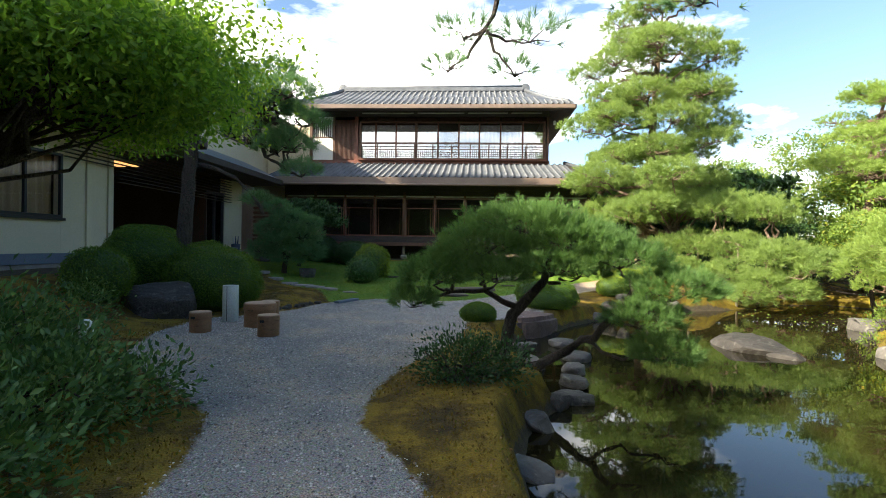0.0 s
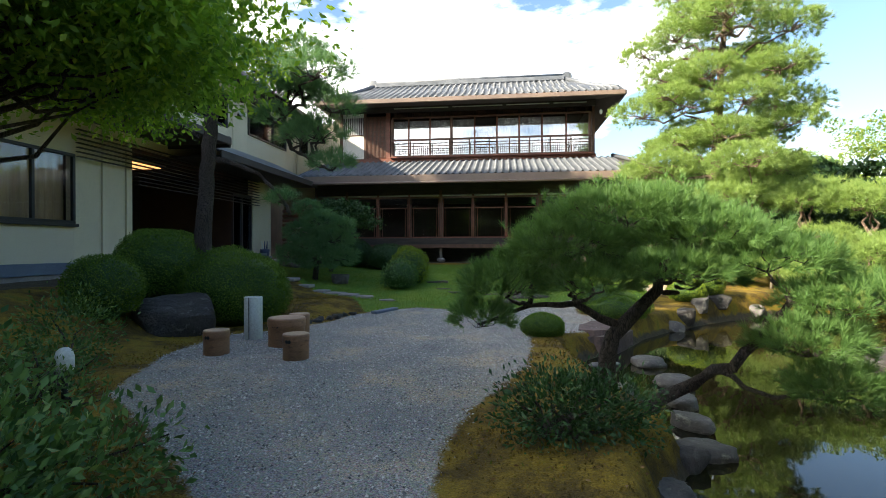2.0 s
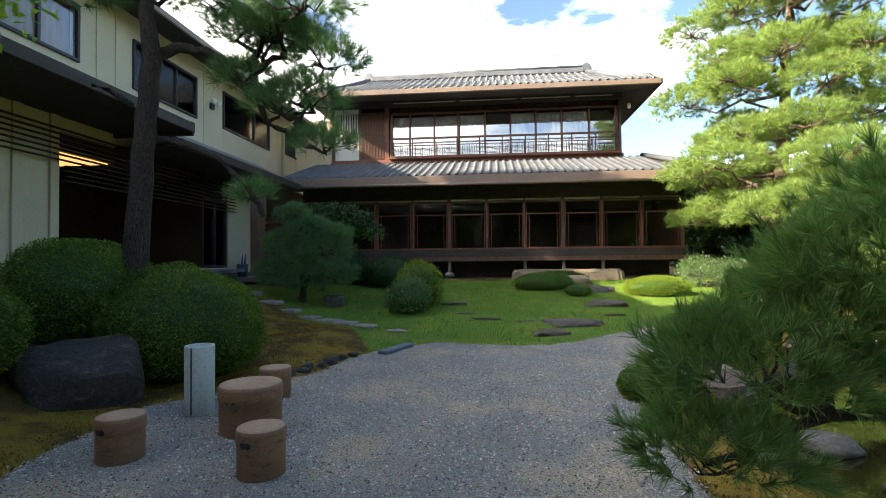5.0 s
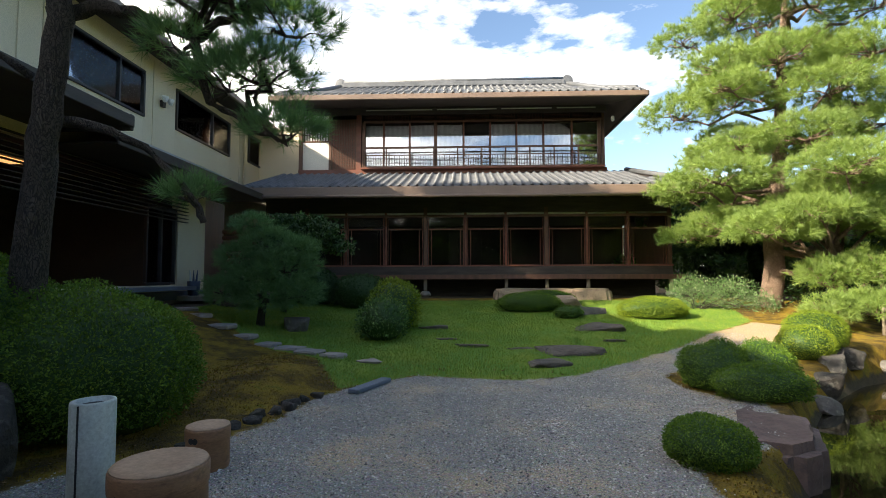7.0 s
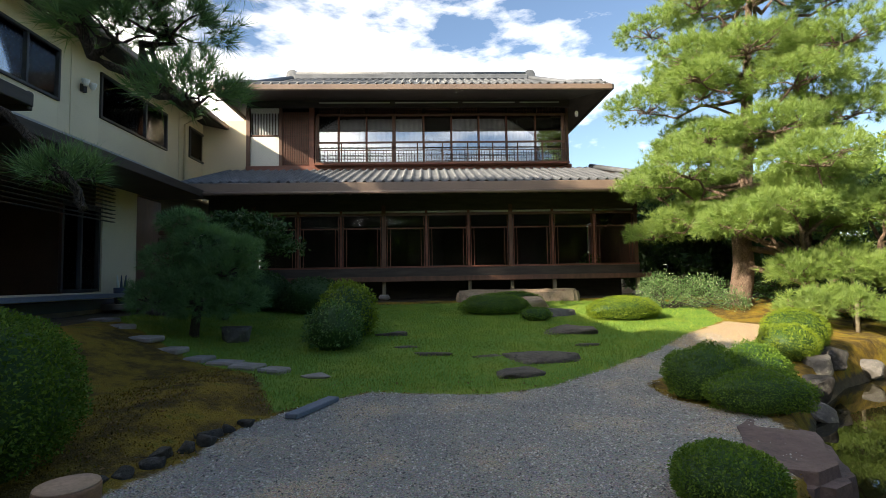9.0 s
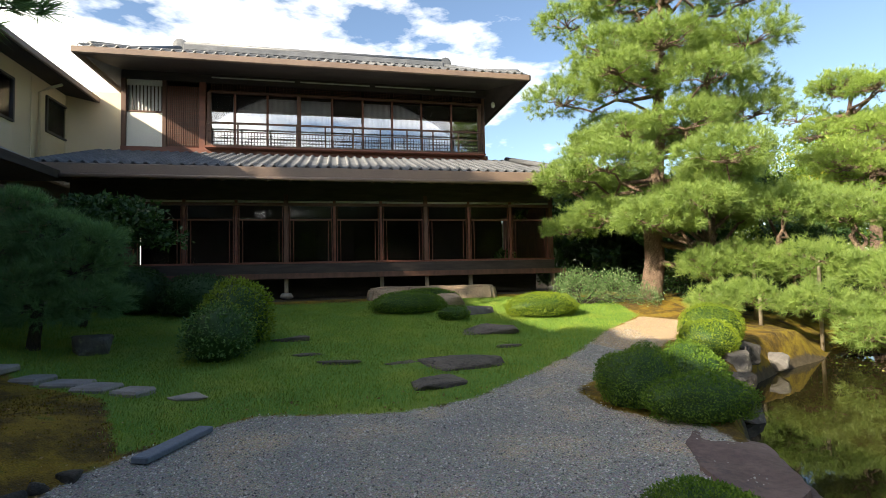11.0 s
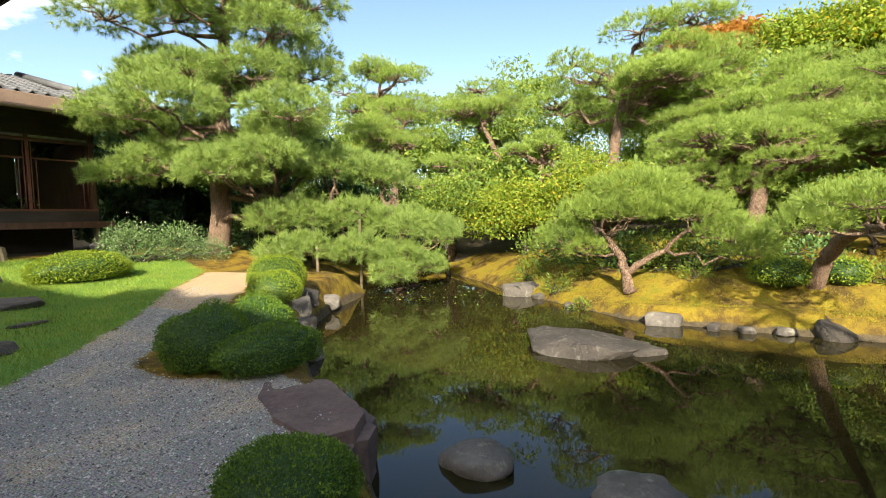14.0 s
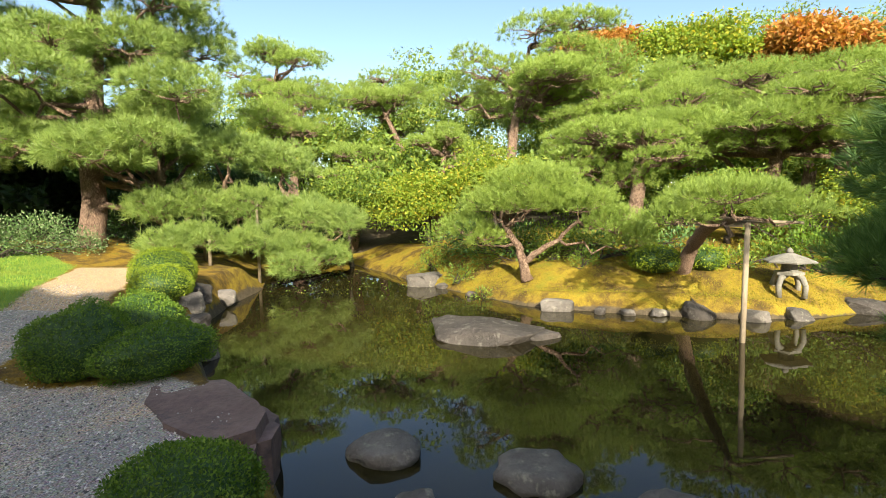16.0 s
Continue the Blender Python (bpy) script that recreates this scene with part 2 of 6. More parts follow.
L_LITTER = leaf_mat("fallen_leaves", (0.16, 0.08, 0.035), (0.30, 0.17, 0.08), (0.40, 0.30, 0.18), 0.6, 0.1)


def glass_mat(name, tint, rough=0.02, clear=0.6, ior=1.45):
    m, n, l, b = node_mat(name, rough, 0, 0.9)
    b.inputs["Base Color"].default_value = (*tint, 1)
    t = n.new("ShaderNodeBsdfTransparent")
    x = n.new("ShaderNodeMixShader")
    x.inputs["Fac"].default_value = clear
    g = n.new("ShaderNodeBsdfGlossy")
    g.inputs["Roughness"].default_value = rough
    g.inputs["Color"].default_value = (0.9, 0.92, 0.95, 1)
    fr = n.new("ShaderNodeFresnel")
    fr.inputs["IOR"].default_value = ior
    l.new(fr.outputs[0], x.inputs["Fac"])
    l.new(t.outputs[0], x.inputs[1])
    l.new(g.outputs[0], x.inputs[2])
    l.new(x.outputs[0], n["Material Output"].inputs["Surface"])
    return m


M_GLASS = glass_mat("window_glass", (0.02, 0.02, 0.02), ior=1.25)
# IOR set far above real glass to strengthen the sky reflection
M_GLASSUP = glass_mat("upper_window_glass", (0.02, 0.02, 0.02), ior=2.9)


def water_mat():
    m, n, l, b = node_mat("pond_water", 0.015, 0, 0.55)
    co = n.new("ShaderNodeTexCoord")
    a = noise_node(n, l, co.outputs["Object"], 0.35, 3)
    l.new(ramp(n, l, a, (0.3, (0.012, 0.0105, 0.004)), (0.7, (0.029, 0.025, 0.008))), b.inputs["Base Color"])
    b.inputs["IOR"].default_value = 1.33
    f = noise_node(n, l, co.outputs["Object"], 2.2, 2)
    bump(n, l, b, f, 0.05, 0.03)
    return m


M_WATER = water_mat()


def ground_mat():
    """Gravel, lawn, moss and bare earth, told apart by the zones stored on the ground's points."""
    m, n, l, b = node_mat("garden_ground", 0.9, 0, 0.3)
    co = n.new("ShaderNodeTexCoord")
    v = co.outputs["Object"]
    fray = noise_node(n, l, v, 5.0, 5, 0.7)

    def zone(name):
        a = n.new("ShaderNodeAttribute")
        a.attribute_name = name
        s = n.new("ShaderNodeMath")
        s.operation = "MULTIPLY_ADD"
        l.new(fray, s.inputs[0])
        s.inputs[1].default_value = 0.5
        l.new(a.outputs["Fac"], s.inputs[2])
        return ramp(n, l, s.outputs[0], (0.70, (0, 0, 0)), (0.80, (1, 1, 1)))

    stone = n.new("ShaderNodeTexVoronoi")
    stone.inputs["Scale"].default_value = 55
    l.new(v, stone.inputs["Vector"])
    pebble = ramp(n, l, noise_node(n, l, v, 75, 4, 0.7), (0.32, (0.085, 0.080, 0.073)), (0.66, (0.66, 0.63, 0.575)))
    patch = ramp(n, l, noise_node(n, l, v, 0.9, 4), (0.38, (0.92, 0.92, 0.94)), (0.52, (1.08, 1.05, 1.02)), (0.66, (1.45, 1.24, 1.0)))
    gravel = mix(n, l, 1.0, pebble, patch, "MULTIPLY")
    gravel = mix(n, l, zone("sandy"), gravel, mix(n, l, 1.0, pebble, (1.35, 1.08, 0.78), "MULTIPLY"))
    gravel = mix(n, l, 0.5, gravel, mix(n, l, 1.0, stone.outputs["Color"], (0.45, 0.45, 0.46), "MULTIPLY"), "SOFT_LIGHT")
    grass = ramp(n, l, noise_node(n, l, v, 60, 4, 0.7), (0.3, (0.085, 0.165, 0.026)), (0.7, (0.26, 0.385, 0.065)))
    worn = ramp(n, l, noise_node(n, l, v, 1.1, 5), (0.45, (0.75, 0.9, 0.8)), (0.72, (1.5, 1.15, 0.95)))
    grass = mix(n, l, 1.0, grass, worn, "MULTIPLY")
    mossy = ramp(n, l, noise_node(n, l, v, 1.6, 6, 0.7), (0.30, (0.055, 0.035, 0.014)), (0.42, (0.13, 0.085, 0.018)), (0.55, (0.30, 0.22, 0.022)), (0.72, (0.16, 0.19, 0.022)))
    mossy = mix(n, l, 0.8, mossy, ramp(n, l, noise_node(n, l, v, 90, 4), (0.3, (0.5, 0.5, 0.5)), (0.7, (1.35, 1.35, 1.3))), "MULTIPLY")
    brown = ramp(n, l, noise_node(n, l, v, 1.7, 6, 0.7), (0.30, (0.045, 0.028, 0.011)), (0.43, (0.12, 0.076, 0.014)), (0.57, (0.28, 0.18, 0.018)), (0.70, (0.11, 0.135, 0.016)))
    brown = mix(n, l, 0.8, brown, ramp(n, l, noise_node(n, l, v, 80, 4), (0.3, (0.5, 0.5, 0.5)), (0.7, (1.35, 1.35, 1.3))), "MULTIPLY")
    # western moss is browner itself; the far bank's gold has sunlight painted in
    mossy = mix(n, l, zone("golden"), brown, mossy)
    earth = ramp(n, l, noise_node(n, l, v, 9, 6, 0.7), (0.3, (0.045, 0.036, 0.024)), (0.7, (0.12, 0.095, 0.06)))
    col = mix(n, l, zone("moss"), earth, mossy)
    col = mix(n, l, zone("lawn"), col, grass)
    col = mix(n, l, zone("gravel"), col, gravel)
    l.new(col, b.inputs["Base Color"])
    h = n.new("ShaderNodeMath")
    h.operation = "ADD"
    l.new(noise_node(n, l, v, 45, 4, 0.7), h.inputs[0])
    l.new(stone.outputs["Distance"], h.inputs[1])
    bump(n, l, b, h.outputs[0], 0.8, 0.02)
    return m


M_GROUND = ground_mat()


# ---------- building blocks ----------
RNG = np.random.default_rng(7)


class Geo:
    """Collects the corners and faces of one mesh."""

    def __init__(self):
        self.v, self.f = [], []

    def add(self, verts, faces):
        k = len(self.v)
        self.v += [tuple(p) for p in verts]
        self.f += [tuple(i + k for i in q) for q in faces]
        return self

    def box(self, x0, x1, y0, y1, z0, z1, c=0.006):
        """A box with chamfered edges."""
        lo, hi = (x0, y0, z0), (x1, y1, z1)
        c = min(c, (x1 - x0) * 0.3, (y1 - y0) * 0.3, (z1 - z0) * 0.3)
        verts, key = [], {}
        for sx in (0, 1):
            for sy in (0, 1):
                for sz in (0, 1):
                    s = (sx, sy, sz)
                    for a in range(3):
                        p = [(hi[i] - c if s[i] else lo[i] + c) for i in range(3)]
                        p[a] = hi[a] if s[a] else lo[a]
                        key[(s, a)] = len(verts)
                        verts.append(p)
        faces = []
        for a in range(3):
            b, d = (a + 1) % 3, (a + 2) % 3
            for side in (0, 1):
                q = []
                for u, w in ((0, 0), (1, 0), (1, 1), (0, 1)):
                    s = [0, 0, 0]
                    s[a], s[b], s[d] = side, u, w
                    q.append(key[(tuple(s), a)])
                faces.append(q if side else q[::-1])
            for u in (0, 1):
                for w in (0, 1):
                    s0, s1 = [0, 0, 0], [0, 0, 0]
                    s0[b], s0[d], s1[b], s1[d], s1[a] = u, w, u, w, 1
                    q = [key[(tuple(s0), b)], key[(tuple(s1), b)], key[(tuple(s1), d)], key[(tuple(s0), d)]]
                    faces.append(q if u == w else q[::-1])
        for sx in (0, 1):
            for sy in (0, 1):
                for sz in (0, 1):
                    q = [key[((sx, sy, sz), a)] for a in range(3)]
                    faces.append(q if (sx + sy + sz) % 2 else q[::-1])
        return self.add(verts, faces)

    def tube(self, pts, radii, sides=8, cap=True):
        """A round limb along a line of points."""
        pts = [Vector(p) for p in pts]
        verts, faces = [], []
        for i, p in enumerate(pts):
            d = (pts[min(i + 1, len(pts) - 1)] - pts[max(i - 1, 0)]).normalized()
            ref = Vector((1, 0, 0)) if abs(d.x) < 0.8 else Vector((0, 1, 0))
            u = d.cross(ref).normalized()
            w = d.cross(u)
            for k in range(sides):
                a = 2 * math.pi * k / sides
                verts.append(p + (u * math.cos(a) + w * math.sin(a)) * radii[i])
        for i in range(len(pts) - 1):
            for k in range(sides):
                j = (k + 1) % sides
                faces.append((i * sides + k, (i + 1) * sides + k, (i + 1) * sides + j, i * sides + j))
        if cap:
            faces.append(tuple(range(sides)))
            faces.append(tuple(len(verts) - 1 - k for k in range(sides)))
        return self.add(verts, faces)

    def lathe(self, x, y, z, profile, sides=32):
        """A turned body from (radius, height) pairs."""
        verts, faces = [], []
        for r, h in profile:
            for k in range(sides):
                a = 2 * math.pi * k / sides
                verts.append((x + r * math.cos(a), y + r * math.sin(a), z + h))
        for i in range(len(profile) - 1):
            for k in range(sides):
                j = (k + 1) % sides
                faces.append((i * sides + k, i * sides + j, (i + 1) * sides + j, (i + 1) * sides + k))
        faces.append(tuple(reversed(range(sides))))
        faces.append(tuple((len(profile) - 1) * sides + k for k in range(sides)))
        return self.add(verts, faces)

    def slab(self, corners, thick):
        """A flat slab under four corners given anticlockwise from above."""
        top = [Vector(c) for c in corners]
        nrm = (top[1] - top[0]).cross(top[2] - top[0]).normalized()
        low = [p - nrm * thick for p in top]
        return self.add(top + low, [(0, 1, 2, 3), (7, 6, 5, 4), (0, 4, 5, 1), (1, 5, 6, 2), (2, 6, 7, 3), (3, 7, 4, 0)])

    def mesh(self, name, mat, smooth=False):
        me = bpy.data.meshes.new(name)
        me.from_pydata(self.v, [], self.f)
        me.materials.append(mat)
        if smooth:
            me.polygons.foreach_set("use_smooth", [True] * len(me.polygons))
        me.update()
        return me


def thing(name, label, category, group="", at=(0, 0, 0)):
    ob = new(name)
    ob.location = at
    return tagged(ob, label, category, group)


def part(name, geo, material, parent, label="", smooth=False):
    """One mesh object under a thing or a part; geometry is given in the world's metres."""
    ob = new(name, geo.mesh(name, material, smooth))
    if parent is not None:
        ob.parent = parent
        base = parent
        shift = Vector((0, 0, 0))
        while base is not None:
            shift += base.location
            base = base.parent
        ob.location = -shift
    return tagged(ob, label)


def structure(name, geo, material, label, category, smooth=False):
    return tagged(new(name, geo.mesh(name, material, smooth)), label, category, kind="structure")


def array_mesh(name, verts, tris, mat):
    """A mesh straight from arrays of corners and triangles."""
    me = bpy.data.meshes.new(name)
    nv, nt = len(verts), len(tris)
    me.vertices.add(nv)
    me.vertices.foreach_set("co", np.ascontiguousarray(verts, dtype=np.float32).ravel())
    me.loops.add(nt * 3)
    me.loops.foreach_set("vertex_index", np.ascontiguousarray(tris, dtype=np.int32).ravel())
    me.polygons.add(nt)
    me.polygons.foreach_set("loop_start", np.arange(0, nt * 3, 3, dtype=np.int32))
    me.materials.append(mat)
    me.update(calc_edges=True)
    return me


def unit(a):
    return a / np.maximum(np.linalg.norm(a, axis=1, keepdims=True), 1e-9)


def leaves_mesh(name, pos, axis, size, mat, wide=0.42, plain=False):
    """Folded pointed leaves at the given places, along the given axes; far ones are plain points."""
    n = len(pos)
    axis = unit(axis)
    side = unit(np.cross(axis, RNG.normal(size=(n, 3))))
    up = np.cross(side, axis)
    s = (size * RNG.uniform(0.7, 1.3, n))[:, None]
    if plain:
        v = np.stack([pos + side * s * wide * 0.62, pos + axis * s, pos - side * s * wide * 0.62], 1)
        return array_mesh(name, v.reshape(-1, 3), np.arange(n * 3).reshape(-1, 3), mat)
    v = np.empty((n, 4, 3))
    v[:, 0] = pos
    v[:, 1] = pos + axis * s * 0.5 + side * s * wide * 0.5 + up * s * 0.08
    v[:, 2] = pos + axis * s
    v[:, 3] = pos + axis * s * 0.5 - side * s * wide * 0.5 + up * s * 0.08
    k = np.arange(n)[:, None] * 4
    tris = np.concatenate([k + np.array([0, 1, 2]), k + np.array([0, 2, 3])], 1).reshape(-1, 3)
    return array_mesh(name, v.reshape(-1, 3), tris, mat)


def needles_mesh(name, pos, axis, length, mat, count=24, width=0.006, spread=0.75):
    """Tufts of pine needles: each tuft is a spray of thin blades round its shoot."""
    n = len(pos)
    d = np.repeat(unit(axis), count, 0)
    p = np.repeat(pos, count, 0)
    k = n * count
    way = unit(d + RNG.normal(size=(k, 3)) * spread * 0.62)
    base = p + d * (RNG.uniform(-0.16, 0.10, (k, 1)) * length)
    side = unit(np.cross(way, RNG.normal(size=(k, 3)))) * width * 0.5
    ln = length * RNG.uniform(0.7, 1.15, (k, 1))
    v = np.stack([base - side, base + side, base + way * ln], 1).reshape(-1, 3)
    return array_mesh(name, v, np.arange(k * 3).reshape(-1, 3), mat)


def on_pad(c, r, count, cover=0.25):
    """Places and outward ways over a cushion of foliage: full above, thin below."""
    d = unit(RNG.normal(size=(count * 2, 3)))
    d = d[(d[:, 2] > -cover)][:count]
    lump = 1 + 0.16 * np.sin(d[:, :1] * 7 + c[0] * 3) * np.cos(d[:, 1:2] * 6 + c[1] * 5) + 0.10 * RNG.normal(size=(len(d), 1))
    r = np.array(r)
    p = np.array(c) + d * r * lump * RNG.uniform(0.72, 1.0, (len(d), 1))
    w = unit(d / r * r.min()) + np.array([0, 0, 0.55])
    return p, unit(w)


def wobble(a, b, n=5, amount=0.08, sag=0.0):
    """A crooked line of points from a to b."""
    a, b = Vector(a), Vector(b)
    out = []
    for i in range(n + 1):
        t = i / n
        k = math.sin(math.pi * t) * (b - a).length * amount
        out.append(a.lerp(b, t) + Vector(RNG.normal(size=3)) * k + Vector((0, 0, -sag * math.sin(math.pi * t))))
    return out


def pine(label, trunk, pads, mat, bark, length=0.11, dens=150, count=22, width=0.006, name="pine_tree", extra=(), group="", limb=0.05, cover=0.25, spread=0.75):
    """A trained pine: trunk given as (x, y, z, radius), one crooked limb to each cushion of needles."""
    t = thing(name, label, "pine tree", group, trunk[0][:3])
    path = [Vector(p[:3]) for p in trunk]
    fine, rad = [], []
    for i in range(len(trunk) - 1):
        for s in range(4):
            u = s / 4
            fine.append(path[i].lerp(path[i + 1], u) + Vector(RNG.normal(size=3)) * trunk[i][3] * 0.10)
            rad.append(trunk[i][3] * (1 - u) + trunk[i + 1][3] * u)
    fine.append(path[-1])
    rad.append(trunk[-1][3])
    rad[0] *= 1.25
    part("trunk", Geo().tube(fine, rad, 14), bark, t, smooth=True)
    limbs = Geo()
    for e in extra:
        pts = []
        for i in range(len(e) - 1):
            pts += wobble(e[i][:3], e[i + 1][:3], 3, 0.06)[:-1]
        pts.append(Vector(e[-1][:3]))
        k = len(pts) - 1
        limbs.tube(pts, [e[0][3] * (1 - i / k) + e[-1][3] * i / k for i in range(k + 1)], 9)
    joints = fine[len(fine) // 3:] + [Vector(q[:3]) for e in extra for q in e[1:]]
    P, W = [], []
    for c in pads:
        centre, r = Vector(c[:3]), c[3:6]
        low = centre - Vector((0, 0, r[2] * 0.35))
        j = min(joints, key=lambda q: (q - low).length + 0.9 * max(0, q.z - low.z))
        L = (low - j).length
        r0 = min(limb, max(0.012, 0.10 * L + 0.01))
        if L > 0.1:
            limbs.tube(wobble(j, low, 6, 0.07, 0.05 * L), [r0 * (1 - 0.75 * i / 6) for i in range(7)], 7)
        for _ in range(5 + int(max(r) * 4)):
            a = RNG.uniform(0, 2 * math.pi)
            q = centre + Vector((math.cos(a) * r[0] * 0.75, math.sin(a) * r[1] * 0.75, RNG.uniform(-0.1, 0.45) * r[2]))
            limbs.tube(wobble(low, q, 4, 0.09), [r0 * 0.35, r0 * 0.3, r0 * 0.22, r0 * 0.16, r0 * 0.08], 5, False)
        area = 2 * math.pi * ((r[0] * r[1]) ** 1.6 / 3 + 2 * ((r[0] + r[1]) / 2 * r[2]) ** 1.6 / 3) ** (1 / 1.6)
        p, w = on_pad(c[:3], r, int(area * dens) + 8, cover)
        P.append(p)
        W.append(w)
    part("branchwork", limbs, bark, t, smooth=True)
    crown = new("crown", needles_mesh("crown", np.concatenate(P), np.concatenate(W), length, mat, count, width, spread))
    crown.parent, crown.location = t, -t.location
    return t


def cushions(x, y, z, rx, ry, rz, n, size, flat=0.4):
    """Uneven cushions filling an ellipsoid, for a free-grown crown."""
    out = []
    for _ in range(n):
        d = unit(RNG.normal(size=(1, 3)))[0] * RNG.uniform(0.45, 1.0)
        s = size * RNG.uniform(0.7, 1.3)
        out.append((x + d[0] * rx, y + d[1] * ry, z + d[2] * rz, s, s * RNG.uniform(0.8, 1.2), s * flat))
    return out


def broadleaf(label, base, height, crown, mat, size, count, name="tree", trunk_r=0.1, clumps=28, bark=None, droop=0.1):
    """A leafy tree: trunk, limbs, and a crown of leaf clumps with gaps."""
    bark = bark or M_BARK
    t = thing(name, label, "tree", "", base)
    x, y, z = base
    cx, cy, cz, rx, ry, rz = crown
    top = Vector((cx, cy, cz))
    line = wobble(base, top, 6, 0.05)
    part("trunk", Geo().tube(line, [trunk_r * (1.15 - 0.12 * i) for i in range(7)], 10), bark, t, smooth=True)
    limbs = Geo()
    P, W = [], []
    for _ in range(clumps):
        d = unit(RNG.normal(size=(1, 3)))[0]
        d[2] = abs(d[2]) * 1.1 - 0.35
        k = RNG.uniform(0.35, 1.0)
        c = np.array([cx + d[0] * rx * k, cy + d[1] * ry * k, cz + d[2] * rz * k])
        j = line[int(RNG.integers(3, 7))]
        limbs.tube(wobble(j, c, 4, 0.08), [trunk_r * 0.4, trunk_r * 0.3, trunk_r * 0.2, trunk_r * 0.12, trunk_r * 0.06], 5, False)
        m = count // clumps
        s = 0.34 * (rx + ry + rz) / 3 * RNG.uniform(0.7, 1.25)
        q = np.clip(RNG.normal(size=(m, 3)), -1.7, 1.7) * np.array([s, s, s * 0.42])
        P.append(c + q * 0.8)
        W.append(unit(q) * 0.5 + unit(RNG.normal(size=(m, 3))) + np.array([0, 0, -droop]))
    part("branchwork", limbs, bark, t, smooth=True)
    leaf = new("crown", leaves_mesh("crown", np.concatenate(P), np.concatenate(W), size, mat, 0.5))
    leaf.parent, leaf.location = t, -t.location
    return t


def lump_geo(c, r, seed=0, rough=0.12, freq=1.6, flat=0.0, rings=14, sides=22):
    """An uneven rounded body."""
    verts, faces = [], []
    for i in range(rings + 1):
        a = math.pi * i / rings
        for k in range(sides):
            b = 2 * math.pi * k / sides
            d = Vector((math.sin(a) * math.cos(b), math.sin(a) * math.sin(b), math.cos(a)))
            s = 1 + rough * noise.noise(d * freq + Vector((seed * 3.1, seed * 1.7, seed))) + 0.4 * rough * noise.noise(d * freq * 3 + Vector((seed, 0, seed)))
            z = d.z * s
            if flat and z > 1 - flat:
                z = 1 - flat + (z - 1 + flat) * 0.15
            verts.append((c[0] + d.x * s * r[0], c[1] + d.y * s * r[1], c[2] + z * r[2]))
    for i in range(rings):
        for k in range(sides):
            j = (k + 1) % sides
            faces.append((i * sides + k, (i + 1) * sides + k, (i + 1) * sides + j, i * sides + j))
    return Geo().add(verts, faces)


def faceted_rock(name, label, c, r, mat, seed, rough=0.35, flat=0.3, category="rock", group="", turn=0.0):
    """A broken stone: the hull of scattered corners, with worn edges and a pitted face."""
    rg = np.random.default_rng(seed)
    bm = bmesh.new()
    for _ in range(20):
        d = unit(rg.normal(size=(1, 3)))[0]
        d = np.sign(d) * np.abs(d) ** 0.75
        d = d / np.abs(d).max() * rg.uniform(0.86, 1.0) if rg.random() < 0.5 else unit(d[None])[0] * rg.uniform(0.9, 1.12)
        d[2] = min(d[2], 1 - flat + rg.uniform(-0.05, 0.08) * (1 + rough))
        bm.verts.new((d[0] * r[0], d[1] * r[1], d[2] * r[2]))
    hull = bmesh.ops.convex_hull(bm, input=bm.verts[:])
    bmesh.ops.delete(bm, geom=list({g for g in hull["geom_interior"] + hull["geom_unused"] if isinstance(g, bmesh.types.BMVert)}), context="VERTS")
    m = min(r)
    bmesh.ops.bevel(bm, geom=bm.edges[:], offset=m * 0.10, segments=1, affect="EDGES")
    bmesh.ops.triangulate(bm, faces=bm.faces[:])
    bmesh.ops.subdivide_edges(bm, edges=[e for e in bm.edges if e.calc_length() > m * 0.35], cuts=2, use_grid_fill=True)
    bmesh.ops.triangulate(bm, faces=bm.faces[:])
    bm.normal_update()
    for v in bm.verts:
        q = v.co / m
        v.co += v.normal * m * rough * (0.16 * noise.noise(q * 1.4 + Vector((seed, 0, 0))) + 0.09 * noise.noise(q * 4.0 + Vector((0, seed, 0))))
        v.co = Vector([max(-1.1 * a, min(1.1 * a, w)) for w, a in zip(v.co, r)])
    me = bpy.data.meshes.new(name)
    bm.to_mesh(me)
    bm.free()
    me.materials.append(mat)
    me.polygons.foreach_set("use_smooth", [True] * len(me.polygons))
    me.set_sharp_from_angle(angle=radians(24))
    me.update()
    ob = new(name, me)
    ob.matrix_basis = Matrix.Translation(c) @ Matrix.Rotation(turn, 4, "Z")
    return tagged(ob, label, category, group)


